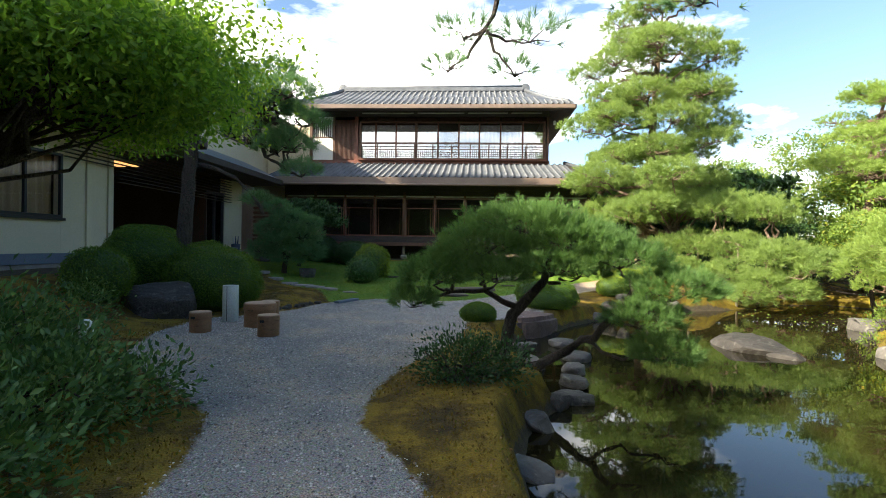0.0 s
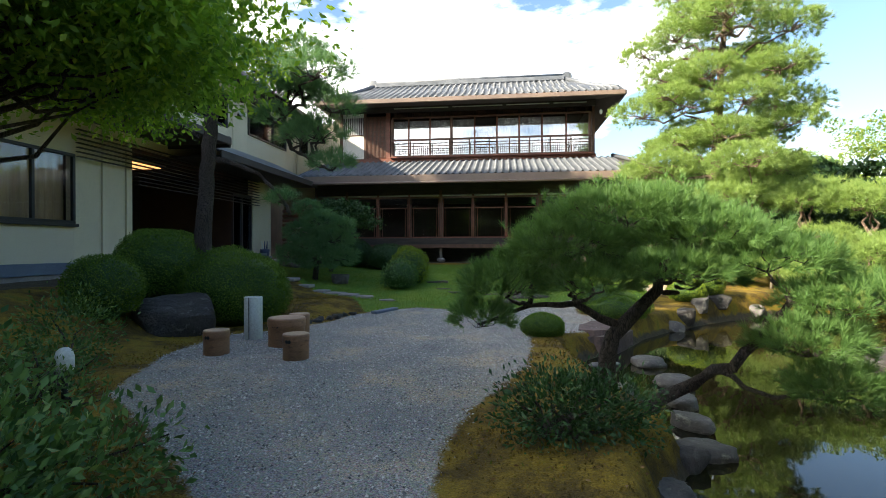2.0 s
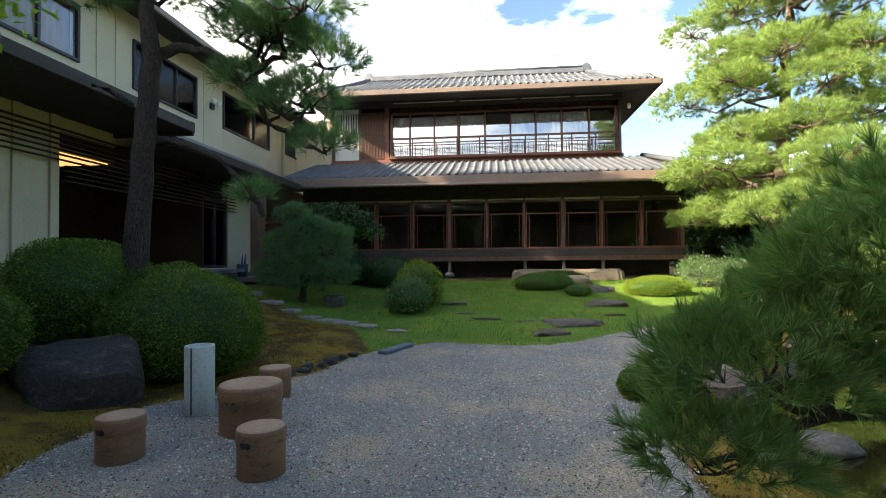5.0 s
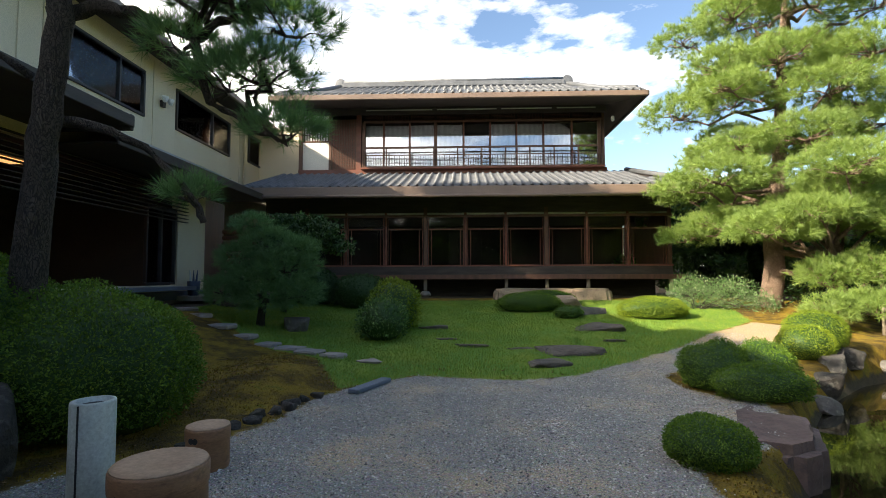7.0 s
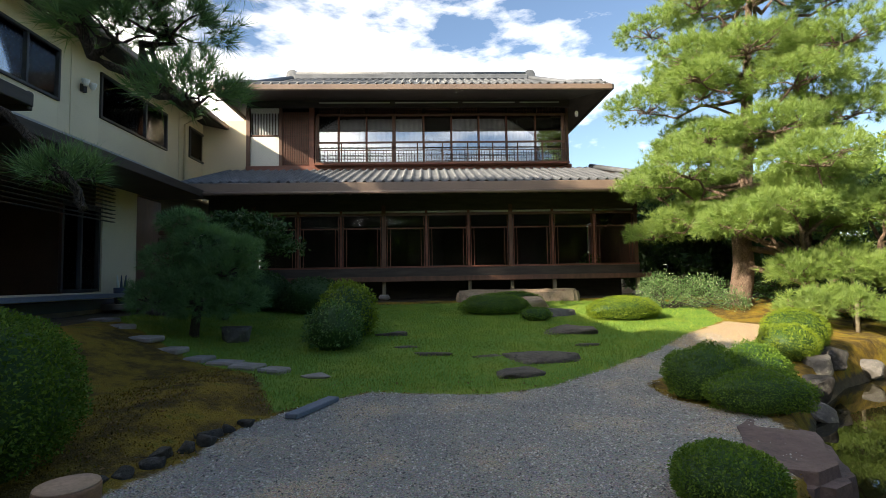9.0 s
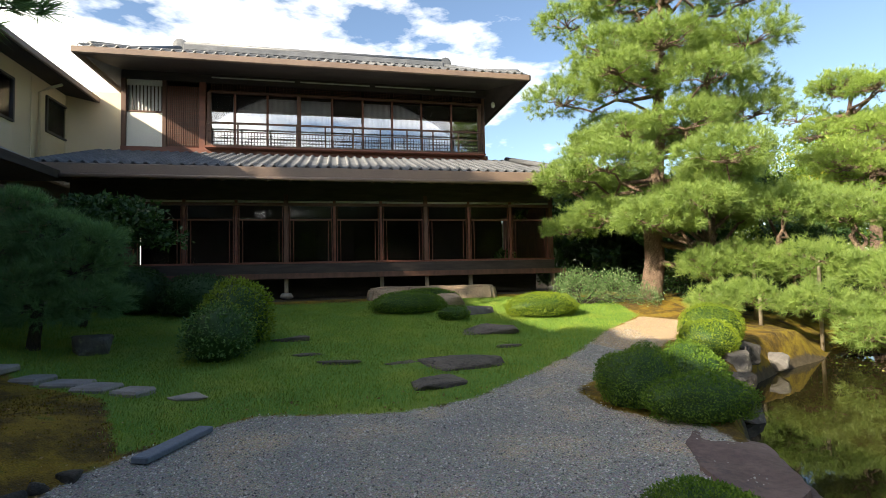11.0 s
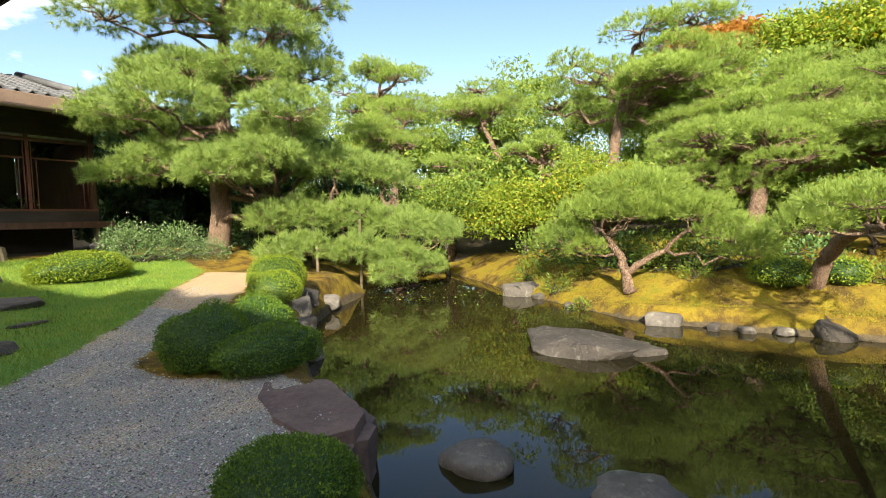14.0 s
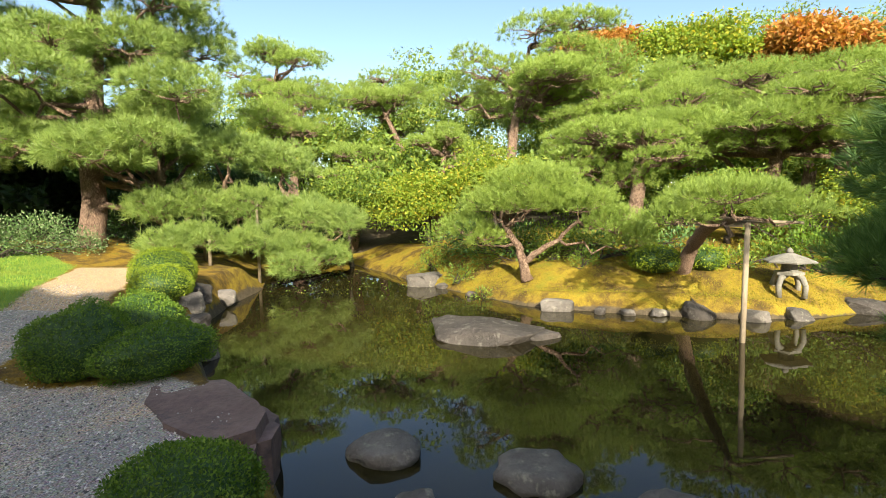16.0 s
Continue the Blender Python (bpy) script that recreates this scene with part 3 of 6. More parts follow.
def slab_rock(name, label, outline, top, thick, mat, seed, category="rock", fall=0.0):
    """A flat-topped stone with an irregular outline, worn edges and an uneven face. fall: drop of its far side."""
    bm = bmesh.new()
    cx = sum(p[0] for p in outline) / len(outline)
    cy = sum(p[1] for p in outline) / len(outline)
    face = bm.faces.new([bm.verts.new((x - cx, y - cy, 0)) for x, y in outline])
    if face.normal.z < 0:
        face.normal_flip()
    made = bmesh.ops.extrude_face_region(bm, geom=[face])
    for v in made["geom"]:
        if isinstance(v, bmesh.types.BMVert):
            v.co.z = -thick
            v.co.x *= 1.04
            v.co.y *= 1.04
    bmesh.ops.recalc_face_normals(bm, faces=bm.faces[:])
    bmesh.ops.bevel(bm, geom=bm.edges[:], offset=thick * 0.16, segments=2, affect="EDGES")
    bmesh.ops.triangulate(bm, faces=bm.faces[:])
    for _ in range(2):
        bmesh.ops.subdivide_edges(bm, edges=[e for e in bm.edges if e.calc_length() > 0.12], cuts=1, use_grid_fill=True)
        bmesh.ops.triangulate(bm, faces=bm.faces[:])
    bm.normal_update()
    for v in bm.verts:
        q = v.co
        v.co += v.normal * (0.035 * noise.noise(q * 2.6 + Vector((seed, 0, 0))) + 0.018 * noise.noise(q * 9 + Vector((0, seed, 0))))
        v.co.z -= fall * max(0.0, q.x)
    me = bpy.data.meshes.new(name)
    bm.to_mesh(me)
    bm.free()
    me.materials.append(mat)
    me.polygons.foreach_set("use_smooth", [True] * len(me.polygons))
    me.set_sharp_from_angle(angle=radians(32))
    ob = new(name, me)
    ob.location = (cx, cy, top)
    return tagged(ob, label, category)


def clipped_bush(label, c, r, mat, leaf=0.04, dens=700, seed=1, name="clipped_bush", group="", wild=0.03, rough=0.10, core=None):
    """A clipped shrub: leaves all over its outline, on a core darkened for inner shade."""
    t = thing(name, label, "bush", group, (c[0], c[1], c[2] - r[2]))
    k = 0.89
    # solid core in dark green, imitating the shade between the leaves
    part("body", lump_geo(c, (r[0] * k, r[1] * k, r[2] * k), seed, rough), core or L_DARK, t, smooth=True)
    area = 2.6 * math.pi * ((r[0] * r[1] + r[0] * r[2] + r[1] * r[2]) / 3) * 1.3
    n = int(area * dens * 1.9)
    d = unit(RNG.normal(size=(n, 3)))
    d = d[d[:, 2] > -0.6]
    s = np.array([1 + rough * noise.noise(Vector(q) * 1.6 + Vector((seed * 3.1, seed * 1.7, seed))) + 0.4 * rough * noise.noise(Vector(q) * 4.8 + Vector((seed, 0, seed))) for q in d])[:, None]
    p = np.array(c) + d * s * np.array(r) * (0.90 + RNG.uniform(-0.02, 0.05 + wild * 2, (len(d), 1)))
    w = unit(d / np.array(r)) * 0.7 + RNG.normal(size=(len(d), 3)) * 1.1 + np.array([0, 0, 0.2])
    ob = new("leaves", leaves_mesh("leaves", p, w, leaf, mat, 0.5))
    ob.parent, ob.location = t, -t.location
    return t


def loose_bush(label, blobs, mat, leaf, dens, name="shrub", wide=0.42, up=0.35):
    """A free-grown shrub of several leafy masses on stems."""
    b0 = blobs[0]
    t = thing(name, label, "shrub", "", (b0[0], b0[1], ground_z(b0[0], b0[1])))
    stems = Geo()
    P, W = [], []
    for i, (x, y, z, rx, ry, rz) in enumerate(blobs):
        for _ in range(5):
            stems.tube(wobble((b0[0] + RNG.normal() * 0.1, b0[1] + RNG.normal() * 0.1, ground_z(b0[0], b0[1]) - 0.05), (x + RNG.normal() * rx * 0.5, y + RNG.normal() * ry * 0.5, z + RNG.normal() * rz * 0.4), 5, 0.06), [0.03, 0.024, 0.02, 0.015, 0.01, 0.006], 5, False)
        n = int(rx * ry * rz * dens)
        q = unit(RNG.normal(size=(n, 3))) * (RNG.uniform(0.15, 1, (n, 1)) ** 0.45) * (1 + 0.16 * RNG.normal(size=(n, 1)))
        P.append(np.array([x, y, z]) + q * np.array([rx, ry, rz]))
        W.append(unit(q) * 0.8 + RNG.normal(size=(n, 3)) * 0.5 + np.array([0, 0, up]))
    part("stemwork", stems, M_BARK, t, smooth=True)
    ob = new("leaves", leaves_mesh("leaves", np.concatenate(P), np.concatenate(W), leaf, mat, wide))
    ob.parent, ob.location = t, -t.location
    return t


# ---------- the ground: one sheet with the pond sunk into it ----------
WATER_Z = -0.35
POND = [(1.9, -6), (2.0, 1), (1.8, 3.9), (1.75, 4.8), (1.95, 5.7), (2.4, 6.5), (2.15, 8), (1.95, 9.4), (1.9, 10.4), (2.35, 11.0), (3.0, 11.7),
        (3.75, 13.0), (4.75, 14.2), (5.7, 15.1), (6.6, 15.9), (8.0, 16.7), (9.9, 17.4), (12.4, 19.2), (14.5, 19.6), (15.4, 18.4), (13.6, 16.2),
        (12.5, 14.9), (11.5, 13.8), (10.2, 12.0), (9.35, 10.7), (9.1, 9.0), (9.1, 7.0), (9.6, 5.6), (10.4, 4.4), (10.8, 2.5), (12, 0), (12, -6)]
GRAVEL = [(-0.9, -6), (-0.6, 2.0), (-0.8, 3.8), (-1.1, 4.6), (-1.9, 5.4), (-3.5, 6.7), (-4.2, 8.6), (-4.3, 10.2), (-3.3, 11.1), (-2.95, 11.85),
          (-2.75, 13.1), (-2.1, 14.2), (-1.5, 14.55), (0.1, 14.25), (1.1, 14.6), (2.4, 15.6), (3.5, 16.5), (5.1, 18.2), (6.6, 19.3), (7.3, 18.6),
          (6.1, 17.3), (4.6, 16.1), (3.2, 15.2), (2.5, 14.6), (2.45, 13.7), (2.75, 13.25), (3.1, 12.95), (2.75, 11.75), (2.2, 11.25), (1.75, 11.0), (1.15, 10.5), (1.15, 9.7), (1.0, 8.4),
          (0.65, 7.3), (0.38, 6.5), (0.22, 5.5), (0.32, 4.5), (0.9, 3.6), (1.4, 2.0), (1.6, -6)]
LAWN = [(-2.6, 13.6), (-1.6, 14.6), (0.1, 14.25), (1.1, 14.6), (2.4, 15.6), (3.5, 16.5), (5.1, 18.2), (6.6, 19.4), (7.0, 21.5), (6.5, 23.2), (-7.6, 23.0), (-7.6, 18.4), (-5.6, 17.0), (-3.4, 15.3)]


def outline_dist(poly, X, Y):
    """Signed distance to a closed outline, positive inside."""
    best = np.full(X.shape, 1e9)
    inside = np.zeros(X.shape, bool)
    for (x0, y0), (x1, y1) in zip(poly, poly[1:] + poly[:1]):
        dx, dy = x1 - x0, y1 - y0
        u = np.clip(((X - x0) * dx + (Y - y0) * dy) / (dx * dx + dy * dy), 0, 1)
        best = np.minimum(best, np.hypot(X - x0 - u * dx, Y - y0 - u * dy))
        if dy:
            cross = ((y0 > Y) != (y1 > Y)) & (X < dx * (Y - y0) / dy + x0)
            inside ^= cross
    return np.where(inside, best, -best)


def smooth01(a, lo, hi):
    u = np.clip((a - lo) / (hi - lo), 0, 1)
    return u * u * (3 - 2 * u)


def heights(X, Y):
    """Height of the ground: level gravel, lawn rising to the house, raised bed along the wing, banks and pond."""
    X, Y = np.asarray(X, float), np.asarray(Y, float)
    pond = outline_dist(POND, X, Y)
    path = outline_dist(GRAVEL, X, Y)
    z = 0.08 + 0.092 * np.clip(Y - 14.4, 0, 8.6) * smooth01(-X, -12, -8)
    z = z + 0.10 * smooth01(Y, 22.6, 23.6) * smooth01(-X, -12, -8)
    z = z + np.maximum(0, 0.95 - z) * smooth01(-X, 4.4, 7.6) * smooth01(-path, 0.1, 2.0)
    z = z + 0.30 * np.exp(-((X + 3.9) / 1.0) ** 2 - ((Y - 13.6) / 1.7) ** 2) * smooth01(-path, 0.0, 0.8)
    z = z + 0.22 * np.exp(-((X - 8.2) / 1.6) ** 2 - ((Y - 21.0) / 1.5) ** 2)
    z = z + 0.10 * np.exp(-((X - 1.4) / 0.9) ** 2 - ((Y - 5.4) / 1.4) ** 2) * smooth01(-path, 0.0, 0.5)
    east = smooth01(X, 9.0, 10.0)
    far = np.clip(-pond, 0, 40)
    bank = -0.20 + 0.55 * smooth01(far, 0.0, 1.6) + 0.55 * smooth01(far, 1.6, 5.0) + 1.6 * smooth01(far, 5.0, 22.0)
    z = np.where(east > 0, z * (1 - east) + bank * east, z)
    z = z * smooth01(-pond, -0.05, 0.30) + (1 - smooth01(-pond, -0.05, 0.30)) * (-0.42 - 0.5 * smooth01(pond, 0.0, 1.2))
    return z


def ground_z(x, y):
    return float(heights(np.array([x]), np.array([y]))[0])


def build_ground():
    xs = np.concatenate([[-900, -300, -120, -60, -30, -18], np.arange(-11, 17, 0.125), [18, 20, 23, 27, 32, 40, 60, 120, 300, 900]])
    ys = np.concatenate([[-900, -300, -120, -60, -30, -15, -9, -5, -2.5], np.arange(-1, 25.5, 0.125), [27, 30, 35, 45, 60, 120, 300, 900]])
    X, Y = np.meshgrid(xs, ys)
    Z = heights(X, Y)
    fine = np.array([noise.noise(Vector((x * 1.1, y * 1.1, 0))) for x, y in zip(X.ravel(), Y.ravel())]).reshape(X.shape)
    path = outline_dist(GRAVEL, X, Y)
    Z = Z + fine * np.where(path > 0, 0.006, 0.03)
    nx, ny = len(xs), len(ys)
    i = np.arange(nx * ny).reshape(ny, nx)
    a, b, c, d = i[:-1, :-1].ravel(), i[:-1, 1:].ravel(), i[1:, 1:].ravel(), i[1:, :-1].ravel()
    tris = np.concatenate([np.stack([a, b, c], 1), np.stack([a, c, d], 1)])
    me = array_mesh("ground", np.stack([X, Y, Z], -1).reshape(-1, 3), tris, M_GROUND)
    me.polygons.foreach_set("use_smooth", [True] * len(me.polygons))
    pond = outline_dist(POND, X, Y)
    lawn = outline_dist(LAWN, X, Y)
    moss = np.where((X > -7.5) & (X < 16) & (Y < 24), 0.9, 0.35) * smooth01(-pond, -0.1, 0.25)
    for key, f in (("gravel", 0.5 + path * 1.6), ("lawn", 0.5 + lawn * 1.6), ("moss", moss), ("golden", np.where(X > 8.2, 0.9, 0.0)), ("sandy", 0.9 * smooth01(X + 0.5 * Y, 11.6, 13.4))):
        at = me.attributes.new(key, "FLOAT", "POINT")
        at.data.foreach_set("value", np.clip(f, 0, 1).astype(np.float32).ravel())
    tagged(new("ground", me), "garden ground of grey gravel, green lawn and brown-gold moss", "ground", kind="structure")
    g = Geo().add([(1.0, -8, WATER_Z), (16.5, -8, WATER_Z), (16.5, 20.5, WATER_Z), (1.0, 20.5, WATER_Z)], [(0, 1, 2, 3)])
    structure("water", g, M_WATER, "still olive-green garden pond with clear reflections", "pond")


build_ground()


# ---------- the main house ----------
MOD = 1.487


def tile_column(depth, rise, width, courses):
    """One column of roof tiles running up a slope: stepped courses with a rounded roll at the side."""
    g = Geo()
    slope = math.hypot(depth, rise)
    step = slope / courses
    for i in range(courses):
        y0, y1 = i * step, (i + 1) * step + 0.03
        prof = []
        for k in range(9):
            u = k / 8
            x = u * width
            h = 0.062 * math.exp(-((u - 0.22) / 0.15) ** 2) - 0.018 * math.sin(math.pi * min(1, max(0, (u - 0.35) / 0.65)))
            prof.append((x, h))
        v = []
        for yy, lift in ((y0, 0.034), (y1, 0.0)):
            v += [(x, yy, h + lift) for x, h in prof]
        v += [(x, y0, h - 0.012) for x, h in prof]
        f = [(k, k + 1, 10 + k, 9 + k) for k in range(8)] + [(18 + k, 19 + k, k + 1, k) for k in range(8)]
        g.add(v, f)
    return g


def tiled_slope(owner, x0, x1, y_low, z_low, y_high, z_high, width=0.26, trim=None):
    depth, rise = y_high - y_low, z_high - z_low
    n = int(round((x1 - x0) / width))
    w = (x1 - x0) / n
    me = tile_column(depth, rise, w, max(4, int(math.hypot(depth, rise) / 0.24))).mesh("tile_column", M_TILE, True)
    a = math.atan2(rise, depth)
    for i in range(n):
        ob = new("tile_column", me)
        ob.parent = owner
        ob.matrix_parent_inverse = Matrix.Identity(4)
        ob.location = Vector((x0 + i * w, y_low, z_low)) - owner.location
        ob.rotation_euler = (a, 0, 0)


def main_house():
    h = thing("house", "two-storey dark timber Japanese house with grey tiled roofs and glazed veranda", "house", "", (0, 26, 1.1))
    yf = 24.8
    x0, x1 = -1.43 - 4 * MOD, -1.43 + 6 * MOD
    # raised floor, sill and underfloor
    part("veranda_floor", Geo().box(x0 - 0.1, x1 + 0.4, yf - 0.35, 28.4, 1.63, 1.80), M_TIMBER, h)
    part("sill_beam", Geo().box(x0, x1 + 0.1, yf - 0.06, yf + 0.10, 1.802, 2.10), M_DARK, h, "dark brown timber sill beam")
    part("sill_rail", Geo().box(x0, x1 + 0.1, yf - 0.10, yf + 0.12, 2.102, 2.16), M_RED, h)
    part("underfloor_wall", Geo().box(x0, x1, 26.2, 26.3, 0.9, 1.63), M_DARK, h)
    for i in range(-4, 7, 1):
        x = -1.43 + i * MOD
        if i % 3 == 0 or i in (-4, 2, 4):
            part("stilt", Geo().box(x - 0.06, x + 0.06, yf - 0.14, yf - 0.02, 1.16, 1.63), M_POLE, h)
            part("footing_stone", lump_geo((x, yf - 0.08, 1.10), (0.2, 0.2, 0.12), i + 9, 0.2, 1.5, 0.3, 8, 12), M_STEP, h, smooth=True)
    # posts, rails, glazing
    for i in range(-4, 7):
        x = -1.43 + i * MOD
        big = i % 3 == 0
        r = 0.07 if big else 0.04
        part("post", Geo().box(x - r, x + r, yf - r, yf + r, 2.16, 4.3), M_TIMBER if big else M_RED, h)
        if i == 6:
            continue
        a, b = x + r, x + MOD - (0.07 if (i + 1) % 3 == 0 else 0.04)
        w = window_leaf(h, a, b, 2.16, 3.93, yf)
    part("head_beam", Geo().box(x0, x1 + 0.1, yf - 0.09, yf + 0.09, 3.932, 4.02), M_TIMBER, h)
    for i in range(-4, 6):
        x = -1.43 + i * MOD
        part("frosted_light", Geo().box(x + 0.05, x + MOD - 0.05, yf - 0.02, yf + 0.02, 4.03, 4.10), M_FROST, h)
    part("upper_beam", Geo().box(x0, x1 + 0.1, yf - 0.07, yf + 0.07, 4.11, 5.0), M_DARK, h)
    # room behind the glass, its dimness put into near-black colours
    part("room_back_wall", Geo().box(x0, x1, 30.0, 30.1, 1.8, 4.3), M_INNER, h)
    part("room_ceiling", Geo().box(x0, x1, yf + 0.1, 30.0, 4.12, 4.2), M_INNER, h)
    part("side_wall", Geo().box(x1 + 0.02, x1 + 0.14, yf + 0.1, 30.0, 1.8, 4.9), M_TIMBER, h)
    part("side_wall", Geo().box(x0 - 0.14, x0 - 0.02, yf + 0.1, 30.0, 1.8, 4.9), M_ROOM, h)
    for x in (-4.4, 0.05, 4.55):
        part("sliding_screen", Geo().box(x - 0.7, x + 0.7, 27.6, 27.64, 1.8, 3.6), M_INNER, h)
    # lower roof
    L, R = -7.6, 8.3
    g = Geo()
    g.slab([(L, 23.05, 4.78), (R, 23.05, 4.78), (R - 1.6, 27.0, 6.02), (L, 27.0, 6.02)], 0.10)
    roof = part("lower_roof", g, M_DARK, h, "grey tiled pent roof over the veranda")
    part("fascia", Geo().box(L, R + 0.02, 22.93, 23.05, 4.42, 4.78, 0.02), M_FASCIA, h, "brown copper fascia board")
    part("gutter", Geo().tube([(L, 22.88, 4.44), (R + 0.05, 22.88, 4.44)], [0.055, 0.055], 10), M_FASCIA, h, smooth=True)
    part("soffit", Geo().slab([(L, 23.06, 4.46), (R, 23.06, 4.46), (R, 24.75, 4.86), (L, 24.75, 4.86)], 0.03), M_DARK, h)
    for k in range(26):
        x = L + 0.4 + k * 0.6
        part("rafter", Geo().add([(x - .03, 23.06, 4.38), (x + .03, 23.06, 4.38), (x + .03, 24.74, 4.76), (x - .03, 24.74, 4.76), (x - .03, 23.06, 4.43), (x + .03, 23.06, 4.43), (x + .03, 24.74, 4.83), (x - .03, 24.74, 4.83)],
                                  [(3, 2, 1, 0), (4, 5, 6, 7), (0, 1, 5, 4), (1, 2, 6, 5), (2, 3, 7, 6), (3, 0, 4, 7)]), M_TIMBER, h)
    tiled_slope(h, L, 6.7, 23.0, 4.80, 26.95, 6.04, 0.30)
    hip = Geo()
    hip.slab([(8.32, 23.05, 4.79), (8.32, 29.5, 4.79), (6.75, 29.5, 6.05), (6.7, 26.95, 6.05)], 0.10)
    part("hip_slope", hip, M_TILE, h)
    part("hip_ridge", Geo().tube([(8.3, 23.0, 4.86), (7.5, 24.9, 5.45), (6.7, 26.95, 6.12)], [0.10, 0.10, 0.10], 10), M_TILE, h, smooth=True)
    tiled_slope(h, 6.72, 8.0, 23.0, 4.80, 24.6, 5.30, 0.30)
    # upper storey
    yu = 27.0
    part("upper_sill_beam", Geo().box(-6.95, 5.92, yu - 0.14, yu + 0.06, 6.03, 6.22), M_RED, h, "red-stained beam over the pent roof")
    part("upper_floor", Geo().box(-6.95, 5.92, yu + 0.07, 31.5, 5.9, 6.15), M_DARK, h)
    wx = [-4.19, -3.35, -2.25, -1.16, 0.02, 1.13, 2.23, 3.35, 4.52, 5.64]
    for i, x in enumerate(wx):
        r = 0.065 if i in (0, 3, 9) else 0.035
        part("upper_post", Geo().box(x - r, x + r, yu - r, yu + r, 6.22, 8.22), M_TIMBER if r > 0.05 else M_RED, h)
        if i < 9:
            q = wx[i + 1]
            g = Geo().box(x + r, q - 0.05, yu - 0.006, yu + 0.006, 6.25, 8.14, 0.002)
            wnd = part("upper_window", Geo().box(x + r, q - 0.035, yu - 0.025, yu + 0.025, 7.16, 7.20), M_TIMBER, h)
            pane = part("pane", g, M_GLASSUP, wnd)
            pane.visible_shadow = False
            # curtains fill all bays but two; their paleness also stands for reflected sky
            if i not in (4, 8):
                part("curtain", pleated(x + r, q - 0.05, yu + 0.12, 6.26, 8.14), M_CURTAIN, wnd, "pale drawn curtain behind the glass")
    part("upper_head_beam", Geo().box(-4.2, 5.72, yu - 0.07, yu + 0.07, 8.222, 8.31), M_TIMBER, h)
    for i in range(9):
        a, b = wx[i] + 0.07, wx[i + 1] - 0.07
        g = Geo()
        for k in range(9):
            x = a + (b - a) * k / 8
            g.box(x - 0.008, x + 0.008, yu - 0.02, yu + 0.02, 8.312, 8.55, 0.002)
        for z in (8.37, 8.43, 8.49):
            g.box(a, b, yu - 0.012, yu + 0.012, z - 0.006, z + 0.006, 0.002)
        part("transom_lattice", g, M_TIMBER, h)
    part("top_beam", Geo().box(-6.95, 5.92, yu - 0.08, yu + 0.08, 8.56, 9.1), M_DARK, h)
    for a, b in ((-4.1, -1.3), (-1.1, 1.4), (1.6, 3.7), (3.9, 5.5)):
        part("frosted_light", Geo().box(a, b, yu - 0.10, yu - 0.085, 8.72, 8.77), M_FROST, h)
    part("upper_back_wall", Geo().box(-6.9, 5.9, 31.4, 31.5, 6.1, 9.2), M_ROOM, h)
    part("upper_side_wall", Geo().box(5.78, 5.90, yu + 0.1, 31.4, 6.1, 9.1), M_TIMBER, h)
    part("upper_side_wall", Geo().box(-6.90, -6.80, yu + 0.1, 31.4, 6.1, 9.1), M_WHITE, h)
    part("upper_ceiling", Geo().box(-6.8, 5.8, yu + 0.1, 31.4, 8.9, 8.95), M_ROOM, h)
    # plastered bay with barred window, and lattice shutter
    part("plaster_panel", Geo().box(-6.80, -5.68, yu - 0.03, yu + 0.06, 6.222, 7.42), M_WHITE, h, "white plaster wall panel")
    part("corner_post", Geo().box(-6.95, -6.80, yu - 0.10, yu + 0.07, 6.22, 8.56), M_TIMBER, h)
    part("plaster_panel", Geo().box(-6.80, -5.68, yu - 0.03, yu + 0.06, 8.35, 8.56), M_WHITE, h)
    barred = part("barred_window", Geo().box(-6.80, -5.68, yu - 0.05, yu + 0.03, 7.42, 7.48), M_TIMBER, h)
    part("blind", Geo().box(-6.80, -5.68, yu + 0.05, yu + 0.07, 7.48, 8.35), M_CURTAIN, barred)
    for k in range(10):
        x = -6.74 + k * 0.114
        part("bar", Geo().box(x - 0.016, x + 0.016, yu - 0.03, yu + 0.0, 7.48, 8.35, 0.003), M_DARK, barred)
    part("post", Geo().box(-5.68, -5.56, yu - 0.08, yu + 0.07, 6.22, 8.56), M_TIMBER, h)
    sh = part("lattice_shutter", Geo().box(-5.56, -4.50, yu - 0.02, yu + 0.0, 6.25, 8.40), M_RED, h, "red-brown wooden lattice shutter")
    for k in range(15):
        x = -5.52 + k * 0.07
        part("lattice_bar", Geo().box(x - 0.012, x + 0.012, yu - 0.06, yu - 0.022, 6.28, 8.38, 0.002), M_TIMBER, sh)
    for k in range(16):
        z = 6.34 + k * 0.13
        part("lattice_bar", Geo().box(-5.55, -4.51, yu - 0.05, yu - 0.024, z - 0.01, z + 0.01, 0.002), M_TIMBER, sh)
    part("post", Geo().box(-4.50, -4.30, yu - 0.09, yu + 0.07, 6.22, 8.56), M_RED, h)
    # balcony rail
    rail = part("balcony_rail", Geo().box(-4.2, 5.72, yu - 0.42, yu - 0.36, 7.02, 7.07), M_TIMBER, h, "dark timber balcony rail with lattice infill")
    part("mid_rail", Geo().box(-4.2, 5.72, yu - 0.41, yu - 0.37, 6.73, 6.765), M_TIMBER, rail)
    part("low_rail", Geo().box(-4.2, 5.72, yu - 0.42, yu - 0.36, 6.24, 6.29), M_TIMBER, rail)
    part("balcony_floor", Geo().box(-4.25, 5.76, yu - 0.46, yu - 0.14, 6.18, 6.235), M_RED, rail)
    for k in range(11):
        x = -4.17 + k * 0.985
